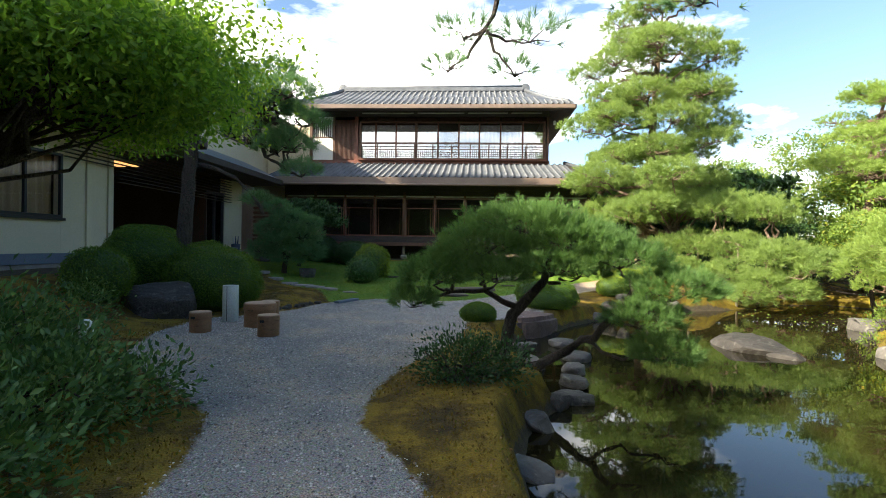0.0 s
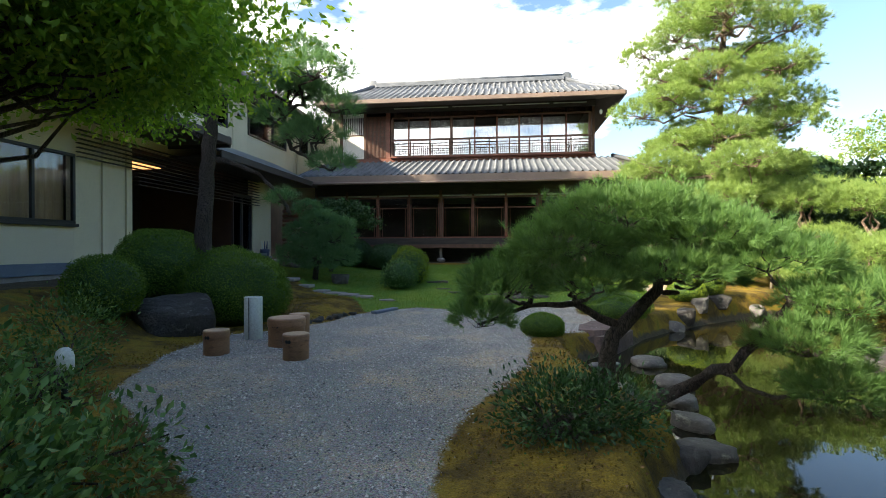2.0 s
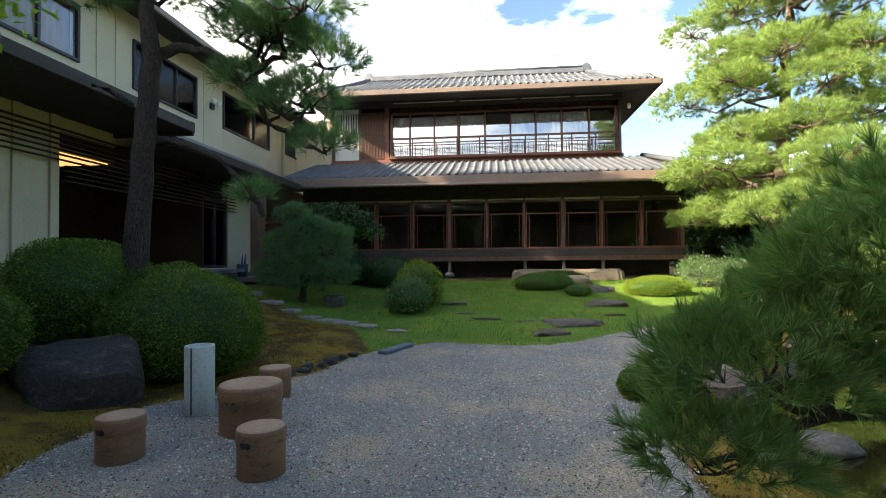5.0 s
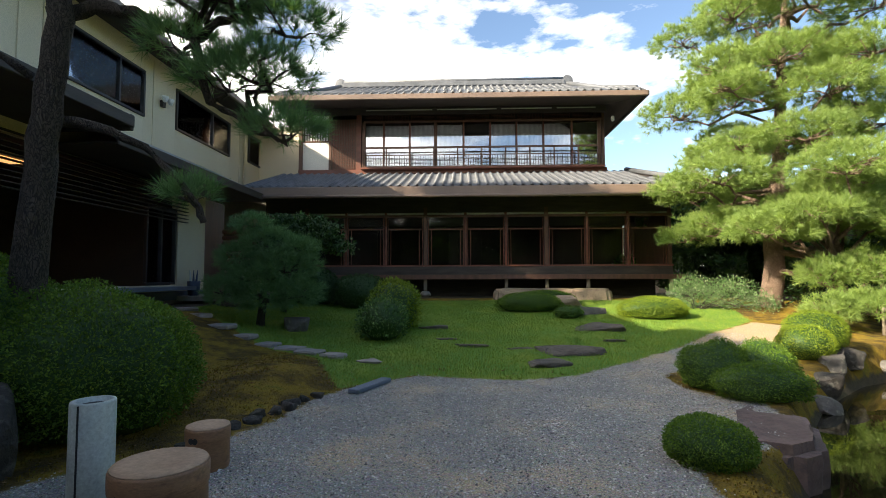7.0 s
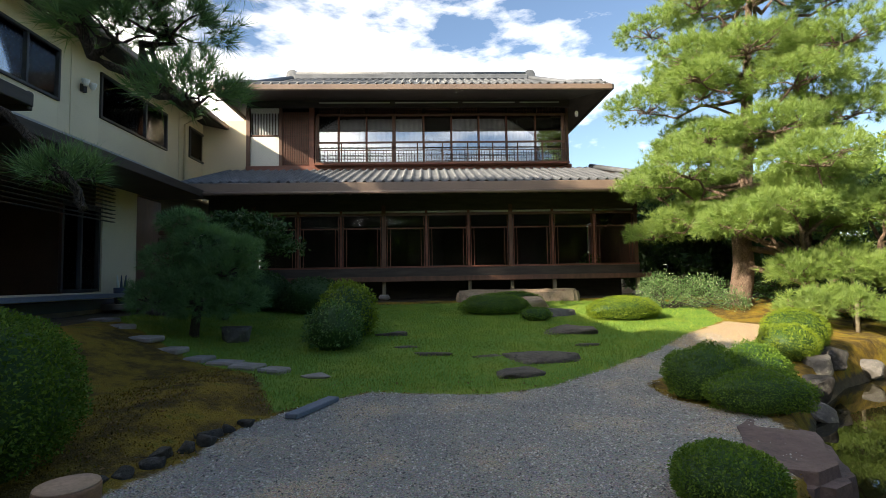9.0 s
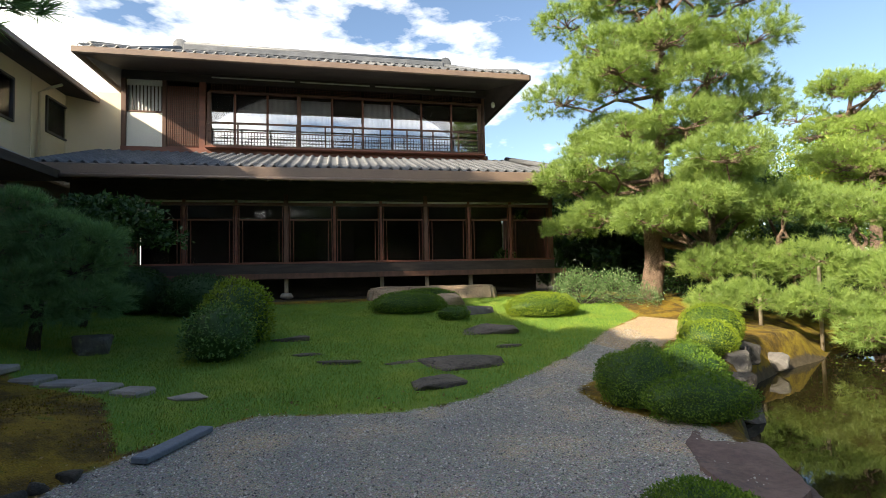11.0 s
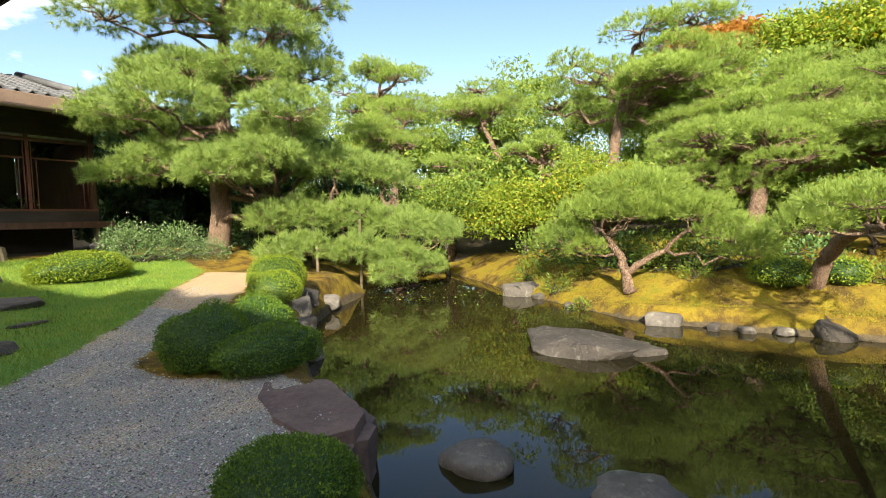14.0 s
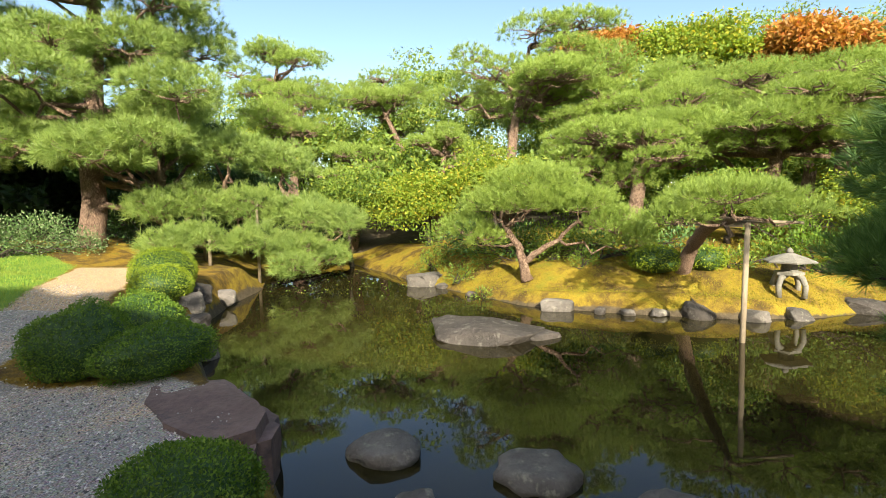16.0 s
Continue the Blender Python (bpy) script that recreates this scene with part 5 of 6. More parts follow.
for i, (x, y, r, hh) in enumerate([(5.15, 14.75, 0.26, 0.38), (5.75, 15.45, 0.28, 0.30), (4.7, 14.2, 0.28, 0.24), (6.5, 16.1, 0.35, 0.25), (7.6, 16.6, 0.3, 0.2), (1.98, 5.75, 0.24, 0.16), (2.35, 6.6, 0.26, 0.16), (1.80, 4.6, 0.22, 0.12), (2.32, 8.6, 0.24, 0.16), (1.9, 3.7, 0.2, 0.12), (2.25, 10.0, 0.26, 0.14),
                                     (9.25, 10.0, 0.34, 0.22), (9.05, 9.2, 0.14, 0.10), (9.0, 8.7, 0.13, 0.09), (9.1, 8.2, 0.16, 0.10), (9.15, 7.6, 0.30, 0.28), (9.15, 6.7, 0.24, 0.18), (9.5, 6.0, 0.28, 0.2), (10.2, 4.8, 0.35, 0.25), (11.45, 13.6, 0.55, 0.32), (11.0, 13.0, 0.2, 0.12), (10.2, 12.0, 0.15, 0.10)]):
    faceted_rock("shore_rock", "rounded grey rock along the pond's edge", (x, y, max(WATER_Z, ground_z(x, y) - 0.05) + 0.04), (r, r * 0.8, hh), M_ROCK if i % 3 else M_DARKROCK, 60 + i, 0.55, 0.25, "rock", "rocks along the shore", i * 1.3)
faceted_rock("boulder", "large dark angular boulder below the round bushes", (-5.2, 10.2, ground_z(-5.2, 10.2) + 0.18), (0.85, 0.46, 0.68), M_DARKROCK, 177, 0.5, 0.30, "rock", "", 0.4)
faceted_rock("boulder", "small dark rock at the foot of the small pine", (-4.75, 18.2, ground_z(-4.75, 18.2) + 0.1), (0.35, 0.25, 0.25), M_ROCK, 79, 0.35, 0.2)
faceted_rock("boulder", "grey rock at the lawn's edge by the porch", (-7.2, 19.7, ground_z(-7.2, 19.7) + 0.1), (0.4, 0.3, 0.28), M_ROCK, 81, 0.35, 0.2)

# cobbles along the gravel's left edge
for i in range(11):
    u = i / 10
    x, y = -3.42 + 0.62 * u + 0.06 * math.sin(i * 2.1), 11.0 + 2.1 * u
    faceted_rock("edging_stone", "small dark cobble edging the moss mound", (x, y, ground_z(x, y) + 0.02), (0.10 + 0.03 * (i % 3), 0.09, 0.075 + 0.02 * (i % 2)), M_DARKROCK, 210 + i, 0.4, 0.25, "edging stone", "cobbles along the gravel", i * 0.9)

# garden light among the shrubs
gz = ground_z(-3.68, 6.36)
gl = thing("garden_light", "small white domed garden light on a short stem among shrubs", "garden light", "", (-3.68, 6.36, gz))
part("stem", Geo().tube([(-3.68, 6.36, gz - 0.05), (-3.68, 6.36, gz + 0.34)], [0.03, 0.03], 10), M_BLACK, gl)
part("dome", Geo().lathe(-3.68, 6.36, gz + 0.33, [(0.085, 0), (0.085, 0.13), (0.07, 0.19), (0.035, 0.22), (0.005, 0.225)], 20), M_GLOBE, gl, "opal white dome", smooth=True)


# ---------- clipped bushes ----------
def bush(x, y, rx, ry, rz, mat, label, seed, leaf=0.04, dens=800, sink=0.3, **kw):
    z = ground_z(x, y)
    return clipped_bush(label, (x, y, z + rz * (1 - sink)), (rx, ry, rz), mat, leaf, dens, seed, **kw)


bush(-6.2, 11.35, 1.05, 0.95, 0.85, L_BUSH, "large round clipped azalea beneath the pine", 1, 0.034, 2100)
bush(-4.75, 11.5, 1.10, 1.0, 0.88, L_BUSH, "large round clipped azalea beside the gravel", 2, 0.034, 2100)
bush(-6.05, 9.6, 0.62, 0.6, 0.60, L_BUSH, "small dark round clipped bush beside the boulder", 3, 0.034, 1900)
bush(-2.55, 17.4, 0.54, 0.52, 0.52, L_SHINY, "rounded shrub with glossy leaves on the lawn", 4, 0.06, 500, wild=0.08)
bush(-2.45, 18.5, 0.64, 0.6, 0.70, L_BUSHLIT, "bright green rounded shrub on the lawn", 5, 0.06, 600, wild=0.07)
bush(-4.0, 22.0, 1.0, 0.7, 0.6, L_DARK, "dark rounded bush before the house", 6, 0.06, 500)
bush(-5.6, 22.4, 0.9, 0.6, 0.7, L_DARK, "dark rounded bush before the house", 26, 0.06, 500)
bush(1.2, 21.2, 1.0, 0.5, 0.32, L_BUSH, "low clipped bush before the stone step", 7, 0.034, 1800)
bush(1.95, 22.7, 0.9, 0.25, 0.26, L_BUSH, "long clipped bush before the stone step", 8, 0.034, 1800)
bush(4.35, 20.0, 0.95, 0.55, 0.34, L_BUSHLIT, "low bright clipped bush on the lawn", 9, 0.034, 1800)
bush(2.1, 20.0, 0.4, 0.25, 0.2, L_BUSH, "small clipped bush among the step stones", 10, 0.045, 900)
bush(3.20, 13.15, 0.60, 0.42, 0.29, L_BUSH, "low clipped azalea mound above the shore rock", 12, 0.026, 3000, rough=0.22)
bush(3.65, 13.85, 0.46, 0.42, 0.40, L_BUSH, "clipped azalea mound by the path and the pond", 13, 0.026, 3000, rough=0.22)
bush(2.92, 13.85, 0.52, 0.46, 0.40, L_BUSH, "clipped azalea mound at the gravel's edge", 14, 0.026, 3000, rough=0.22)
bush(5.55, 15.8, 0.5, 0.45, 0.36, L_BUSHLIT, "bright clipped bush by the pond path", 15, 0.028, 2300)
bush(6.2, 16.5, 0.6, 0.5, 0.45, L_BUSHLIT, "bright clipped bush by the pond path", 16, 0.028, 2300)
bush(1.40, 10.86, 0.39, 0.39, 0.25, L_BUSH, "round clipped bush at the gravel's edge by the pond", 17, 0.022, 5600, 0.42, rough=0.09)
bush(10.4, 8.2, 0.5, 0.5, 0.3, L_BUSHLIT, "low bright clipped bush on the mossy bank", 19, 0.05, 700)
bush(10.6, 7.3, 0.4, 0.4, 0.26, L_BUSHLIT, "low bright clipped bush on the mossy bank", 20, 0.05, 700)
loose_bush("variegated glossy shrub beside the large pine", [(6.05, 21.5, 1.22, 0.66, 0.55, 0.55), (6.95, 21.0, 1.12, 0.74, 0.6, 0.56), (7.45, 20.3, 0.92, 0.40, 0.4, 0.38)], L_VARIEG, 0.055, 17000)
# big loose evergreen beside the start of the path, and its lower neighbour
loose_bush("tall loose evergreen shrub with glossy leaves beside the gravel", [(-3.0, 4.2, 0.66, 0.90, 0.8, 0.66), (-2.05, 3.9, 0.45, 0.72, 0.7, 0.50), (-1.8, 2.8, 0.35, 0.75, 0.7, 0.5), (-1.70, 4.55, 0.34, 0.48, 0.42, 0.34), (-3.4, 3.1, 0.75, 1.0, 0.9, 0.75)], L_SHINY, 0.07, 12500, wide=0.46)
loose_bush("low glossy shrub round the garden light", [(-4.0, 6.4, 0.40, 0.55, 0.5, 0.35), (-3.3, 5.85, 0.30, 0.4, 0.4, 0.28), (-4.9, 7.7, 0.55, 0.6, 0.6, 0.55)], L_SHINY, 0.06, 9000)
loose_bush("dark glossy shrub at the foot of the leaning pine", [(1.10, 5.75, 0.36, 0.48, 0.42, 0.36), (1.52, 5.90, 0.32, 0.44, 0.40, 0.34)], L_SHADE, 0.05, 34000)

# ---------- pines ----------
# leaning pine over the pond
fp = [(1.97, 7.10, 1.93, 0.80, 0.62, 0.27), (1.38, 7.10, 1.62, 0.60, 0.5, 0.25), (0.73, 7.10, 1.20, 0.46, 0.38, 0.24), (0.49, 7.00, 0.88, 0.30, 0.28, 0.18), (2.63, 7.00, 1.72, 0.64, 0.55, 0.25),
      (3.17, 6.85, 1.48, 0.60, 0.45, 0.23), (3.80, 6.65, 1.10, 0.56, 0.4, 0.23), (3.43, 6.65, 0.74, 0.46, 0.38, 0.23), (3.65, 6.60, 0.34, 0.40, 0.34, 0.23), (1.60, 6.90, 1.25, 0.45, 0.36, 0.2), (2.31, 6.75, 1.39, 0.5, 0.36, 0.2), (2.75, 7.35, 1.30, 0.46, 0.36, 0.2), (1.05, 7.25, 1.42, 0.4, 0.36, 0.2)]
fp = [(x, y, z, a * 1.08, b * 1.1, c * 1.2) for x, y, z, a, b, c in fp]
pine("leaning trained pine with dark crooked trunks over the pond", [(1.65, 7.13, -0.05, 0.095), (1.81, 7.10, 0.72, 0.08), (2.23, 7.03, 1.20, 0.055), (2.33, 7.00, 1.62, 0.03)], fp, L_PINE, M_BARK, 0.115, 360, 28, 0.0055,
     extra=[[(1.69, 7.09, 0.02, 0.085), (2.09, 7.03, 0.0), (2.73, 6.93, 0.44), (3.08, 6.83, 0.74), (3.31, 6.71, 1.14, 0.03)], [(1.85, 7.07, 0.84, 0.045), (1.43, 7.07, 1.05), (0.98, 7.10, 1.02), (0.45, 7.05, 0.82, 0.014)]], limb=0.032)
# pine rising through the round bushes
lp = [(-3.35, 11.5, 5.55, 0.55, 0.5, 0.30), (-3.25, 11.5, 4.75, 0.50, 0.45, 0.32), (-3.85, 11.5, 4.25, 0.40, 0.4, 0.26), (-3.3, 11.5, 3.85, 0.45, 0.4, 0.34), (-3.00, 11.60, 3.95, 0.60, 0.5, 0.32), (-2.70, 11.50, 4.45, 0.55, 0.5, 0.30), (-2.75, 11.60, 3.3, 0.42, 0.4, 0.3), (-3.35, 11.30, 4.75, 0.6, 0.5, 0.28), (-2.75, 10.80, 4.9, 0.7, 0.6, 0.3), (-3.85, 11.20, 5.2, 0.65, 0.6, 0.3),
      (-4.75, 11.50, 5.6, 0.8, 0.7, 0.35), (-5.85, 11.80, 6.2, 0.9, 0.8, 0.4), (-3.75, 11.80, 5.0, 0.7, 0.6, 0.3), (-5.45, 10.90, 6.3, 0.9, 0.8, 0.35), (-3.77, 11.60, 2.62, 0.30, 0.28, 0.2), (-6.35, 11.20, 5.6, 0.7, 0.6, 0.3), (-6.45, 11.60, 6.9, 0.7, 0.7, 0.35)]
pine("tall pine with dark fissured trunk rising from clipped bushes", [(-5.45, 11.40, 0.9, 0.19), (-5.37, 11.40, 2.39, 0.155), (-5.25, 11.40, 3.45, 0.14), (-5.17, 11.40, 4.56, 0.125), (-5.25, 11.40, 5.4, 0.09), (-5.85, 11.40, 6.4, 0.05)], lp, L_PINEBLUE, M_BARK, 0.20, 120, 26, 0.0070, spread=0.95,
     extra=[[(-5.35, 11.45, 4.62, 0.09), (-4.90, 11.60, 4.80), (-4.47, 11.60, 4.72), (-3.75, 11.60, 4.38), (-3.58, 11.60, 3.66), (-3.20, 11.60, 3.45, 0.03)], [(-5.40, 11.40, 3.46, 0.07), (-4.95, 11.60, 3.42), (-4.53, 11.60, 3.26), (-3.93, 11.60, 2.83), (-3.61, 11.60, 2.32, 0.025)], [(-5.45, 11.40, 3.9, 0.05), (-5.90, 11.20, 4.15, 0.03)]], limb=0.05)
# pine behind the start of the path, with a branch hanging over it
hp = [(1.15, 4.9, 3.62, 0.28, 0.28, 0.14), (1.75, 4.8, 3.55, 0.30, 0.26, 0.15), (1.0, 5.0, 3.35, 0.22, 0.2, 0.12), (1.62, 4.9, 3.28, 0.2, 0.2, 0.12), (2.75, 4.6, 3.9, 0.4, 0.35, 0.2), (3.1, 4.4, 3.7, 0.35, 0.3, 0.18), (-1.5, -1.5, 6.0, 1.0, 1.0, 0.4), (-3.2, -2.4, 6.3, 1.1, 1.0, 0.4), (-2.4, -3.4, 7.0, 1.1, 1.1, 0.4)]
pine("pine whose thin bare branches hang over the path's start", [(-2.6, -2.4, 0.0, 0.18), (-2.5, -2.3, 3.0, 0.15), (-2.3, -2.2, 5.6, 0.09), (-2.4, -2.4, 7.0, 0.04)], hp, L_PINEBLUE, M_BARK, 0.13, 75, 20, 0.006,
     extra=[[(-2.4, -2.2, 4.6, 0.08), (-0.6, 0.5, 5.4), (1.2, 3.6, 5.0), (1.55, 4.7, 4.05), (1.35, 4.85, 3.65, 0.015)], [(1.2, 3.6, 5.0, 0.03), (2.4, 4.4, 4.4), (2.9, 4.5, 3.9, 0.012)]], limb=0.02)
# small weeping pine by the porch
SX, SY = -1.1, -2.7
sp = [(-4.3, 20.8, 2.55, 0.65, 0.6, 0.45), (-3.9, 20.7, 1.95, 0.75, 0.6, 0.45), (-4.6, 20.6, 1.7, 0.7, 0.6, 0.45), (-3.6, 20.6, 1.35, 0.6, 0.5, 0.4), (-4.2, 20.5, 1.25, 0.7, 0.5, 0.4), (-4.95, 20.6, 2.2, 0.5, 0.5, 0.4), (-4.7, 20.7, 3.0, 0.45, 0.4, 0.3), (-5.2, 20.5, 1.4, 0.5, 0.5, 0.4), (-3.5, 20.7, 2.4, 0.4, 0.4, 0.3)]
sp = [(x + SX, y + SY, z, a, b, c * 0.8) for x, y, z, a, b, c in sp]
pine("small bushy blue-green pine on the lawn", [(-4.5 + SX, 20.8 + SY, 0.4, 0.10), (-4.4 + SX, 20.8 + SY, 1.6, 0.08), (-4.5 + SX, 20.8 + SY, 2.8, 0.04)], sp, L_PINEBLUE, M_BARK, 0.17, 190, 28, 0.0085, cover=0.8, spread=0.9)
# large pine beside the house
bp = []
for k, (z, r, n) in enumerate([(3.3, 2.6, 8), (4.5, 2.9, 9), (5.7, 2.7, 8), (6.8, 2.7, 8), (7.9, 2.6, 8), (9.0, 2.4, 7), (10.0, 2.0, 6), (10.9, 1.5, 4), (11.6, 0.7, 2)]):
    for j in range(n):
        a = 2 * math.pi * (j + 0.37 * k) / n + RNG.uniform(-0.3, 0.3)
        q = r * RNG.uniform(0.5, 1.0)
        s = RNG.uniform(0.72, 1.15) * (0.60 + 0.16 * r)
        bp.append((8.1 + 0.04 * k + math.cos(a) * q, 20.9 - 0.02 * k + math.sin(a) * q, z + RNG.uniform(-0.3, 0.3) - 0.12 * q, s, s, s * 0.46))
for c in ((8.3, 19.3, 3.4, 1.2, 1.0, 0.5), (9.3, 19.6, 3.35, 1.3, 1.1, 0.52), (10.3, 18.7, 3.15, 1.3, 1.1, 0.50), (11.2, 17.8, 2.95, 1.1, 0.9, 0.45), (7.4, 19.6, 3.0, 1.0, 0.9, 0.45),
          (9.3, 19.0, 1.85, 1.1, 0.9, 0.42), (10.3, 18.1, 1.75, 1.15, 0.9, 0.42), (11.2, 17.1, 1.55, 1.05, 0.85, 0.40), (12.0, 16.4, 1.30, 0.8, 0.7, 0.34), (8.4, 19.0, 1.75, 0.9, 0.7, 0.36),
          (8.7, 18.3, 0.95, 0.8, 0.65, 0.34), (9.7, 17.4, 0.85, 0.9, 0.65, 0.36), (10.6, 16.7, 0.65, 0.85, 0.65, 0.34), (11.3, 16.4, 0.35, 0.7, 0.55, 0.30), (7.8, 18.2, 0.95, 0.6, 0.5, 0.3), (10.0, 16.6, 0.25, 0.6, 0.5, 0.28)):
    bp.append((*c[:5], c[5] * 1.3))
    for _ in range(2):
        bp.append((c[0] + RNG.uniform(-0.7, 0.7) * c[3], c[1] + RNG.uniform(-0.7, 0.7) * c[4], c[2] + RNG.uniform(-0.28, 0.12), c[3] * 0.5, c[4] * 0.5, c[5] * 0.8))
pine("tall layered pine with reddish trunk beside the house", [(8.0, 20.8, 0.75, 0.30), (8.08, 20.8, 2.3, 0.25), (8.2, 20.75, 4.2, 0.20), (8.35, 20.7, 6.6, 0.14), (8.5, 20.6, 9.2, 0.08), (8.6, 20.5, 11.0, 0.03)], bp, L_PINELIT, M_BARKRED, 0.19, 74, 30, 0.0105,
     extra=[[(8.1, 20.7, 2.4, 0.09), (8.9, 19.6, 2.2), (9.9, 18.5, 2.0), (11.2, 17.5, 1.7, 0.03)], [(8.05, 20.7, 1.9, 0.08), (8.8, 19.0, 1.15), (9.6, 17.9, 0.85), (10.6, 17.1, 0.45, 0.02)]], limb=0.07, cover=0.5, spread=1.25)
for x, y, z1 in ((9.35, 18.75, 2.0), (8.75, 18.0, 1.0), (10.3, 17.9, 1.9)):
    z0 = max(ground_z(x, y), -0.8)
    tagged(new("prop_pole", Geo().tube([(x, y, z0 - 0.02), (x + 0.01, y, z1)], [0.045, 0.035], 10).mesh("prop_pole", M_POLE, True)), "wooden pole propping a low pine branch", "prop pole", "branch props")
# island pine on the mossy bank
ip = [(10.3, 10.6, 2.12, 0.95, 1.0, 0.35), (10.25, 11.5, 1.70, 0.8, 0.75, 0.30), (10.3, 9.7, 1.68, 0.8, 0.8, 0.30), (10.2, 12.1, 1.20, 0.6, 0.55, 0.28), (10.35, 9.0, 1.25, 0.65, 0.6, 0.28), (10.8, 10.6, 1.8, 0.8, 0.9, 0.3), (9.8, 10.7, 1.72, 0.7, 0.9, 0.28), (10.5, 8.7, 0.95, 0.5, 0.5, 0.25), (10.1, 11.6, 0.95, 0.45, 0.4, 0.2)]
ip = [(x, y, z - 0.06, a * 1.05, b * 1.05, c * 1.4) for x, y, z, a, b, c in ip]
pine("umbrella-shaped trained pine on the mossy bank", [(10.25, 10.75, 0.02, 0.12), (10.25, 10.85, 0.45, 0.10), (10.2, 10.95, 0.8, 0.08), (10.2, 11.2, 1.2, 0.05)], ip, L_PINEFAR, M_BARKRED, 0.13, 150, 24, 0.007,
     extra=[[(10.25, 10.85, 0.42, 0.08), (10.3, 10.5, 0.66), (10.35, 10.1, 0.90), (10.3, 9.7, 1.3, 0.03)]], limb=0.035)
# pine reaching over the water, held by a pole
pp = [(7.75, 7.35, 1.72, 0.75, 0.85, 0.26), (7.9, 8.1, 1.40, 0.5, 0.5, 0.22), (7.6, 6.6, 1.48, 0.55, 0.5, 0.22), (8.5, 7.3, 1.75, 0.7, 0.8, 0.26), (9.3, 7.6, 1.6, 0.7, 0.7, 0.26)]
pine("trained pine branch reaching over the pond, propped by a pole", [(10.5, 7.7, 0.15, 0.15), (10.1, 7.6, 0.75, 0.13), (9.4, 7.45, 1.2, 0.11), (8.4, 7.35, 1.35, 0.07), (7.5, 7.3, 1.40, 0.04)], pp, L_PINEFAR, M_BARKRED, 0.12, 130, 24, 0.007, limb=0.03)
tagged(new("prop_pole", Geo().tube([(7.58, 7.2, -0.95), (7.62, 7.16, 1.36)], [0.042, 0.036], 12).mesh("prop_pole", M_POLE, True)), "weathered wooden pole standing in the pond under a pine branch", "prop pole", "branch props")
tagged(new("prop_crossbar", Geo().tube([(7.85, 6.45, 1.34), (7.72, 6.9, 1.36), (7.6, 7.22, 1.37)], [0.022, 0.025, 0.022], 10).mesh("prop_crossbar", M_POLE, True)), "weathered crossbar lashed under a pine branch", "prop pole", "branch props")


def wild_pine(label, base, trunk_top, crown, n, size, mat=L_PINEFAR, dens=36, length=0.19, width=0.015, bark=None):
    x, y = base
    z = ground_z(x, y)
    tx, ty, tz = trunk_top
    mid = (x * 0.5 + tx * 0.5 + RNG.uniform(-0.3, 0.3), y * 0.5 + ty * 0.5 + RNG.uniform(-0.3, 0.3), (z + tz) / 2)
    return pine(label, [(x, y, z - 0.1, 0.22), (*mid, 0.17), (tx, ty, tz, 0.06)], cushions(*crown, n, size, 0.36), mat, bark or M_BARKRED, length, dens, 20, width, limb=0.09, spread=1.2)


wild_pine("broad spreading pine on the far bank", (14.2, 5.6), (14.1, 5.0, 4.0), (14.2, 5.6, 3.9, 2.4, 3.3, 1.2), 40, 0.95, dens=60, length=0.15, width=0.011)
wild_pine("spreading pine on the far bank", (13.2, 8.6), (13.6, 8.6, 3.2), (13.6, 8.5, 3.1, 1.6, 1.9, 1.0), 14, 0.85, dens=58, length=0.15, width=0.011)
wild_pine("tall layered pine with reddish trunk on the far bank", (17.5, 12.8), (18.6, 12.2, 7.4), (18.4, 12.0, 6.4, 2.5, 3.2, 2.0), 28, 1.15)
wild_pine("layered pine with reddish trunk on the far bank", (18.0, 8.8), (18.4, 8.4, 5.8), (18.3, 8.6, 5.0, 2.0, 2.6, 1.4), 20, 1.05)
wild_pine("pine with leaning red trunk on the far bank", (20.0, 16.8), (20.6, 19.4, 6.4), (20.6, 19.2, 6.6, 1.6, 1.8, 1.1), 12, 0.95)
wild_pine("tall pine with red trunk on the far bank", (19.2, 25.6), (20.2, 24.6, 8.8), (20.3, 24.6, 8.0, 2.0, 2.6, 1.8), 18, 1.1)
wild_pine("pine with red trunk on the far bank", (17.2, 21.8), (17.6, 22.0, 5.5), (17.8, 22.0, 5.4, 1.6, 1.9, 1.3), 14, 0.95)
wild_pine("pine on the bank beside the shrubs", (15.0, 1.2), (15.2, 1.0, 4.6), (15.2, 0.8, 4.2, 2.0, 2.6, 1.4), 26, 1.0, dens=36)

wild_pine("broad pine with long level branches on the far bank", (15.0, 3.4), (14.8, 3.8, 4.0), (14.7, 3.9, 3.9, 1.5, 1.9, 0.9), 18, 0.9, dens=58, length=0.15, width=0.011)
for bx, by, top, spread_r, lab in ((16.3, 15.0, 4.6, 1.5, "young pine among the maples on the far bank"), (22.0, 14.0, 8.4, 2.4, "tall pine among the woods beyond the pond"), (22.5, 6.2, 7.6, 2.4, "broad pine among the woods beyond the pond"),
                                  (19.2, 3.2, 6.2, 2.2, "broad pine with layered branches beyond the pond"), (23.5, 21.0, 7.0, 2.2, "tall pine among the woods beyond the pond"), (16.2, 18.6, 4.2, 1.4, "young pine at the head of the pond"), (24.5, 0.0, 8.6, 2.6, "tall pine among the woods beyond the pond"), (15.6, 9.6, 4.4, 1.5, "pine standing behind the trained pine")):
    wild_pine(lab, (bx, by), (bx + 0.3, by - 0.2, top * 0.85), (bx + 0.3, by - 0.2, top * 0.78, spread_r, spread_r * 1.15, top * 0.20), 15, spread_r * 0.42)

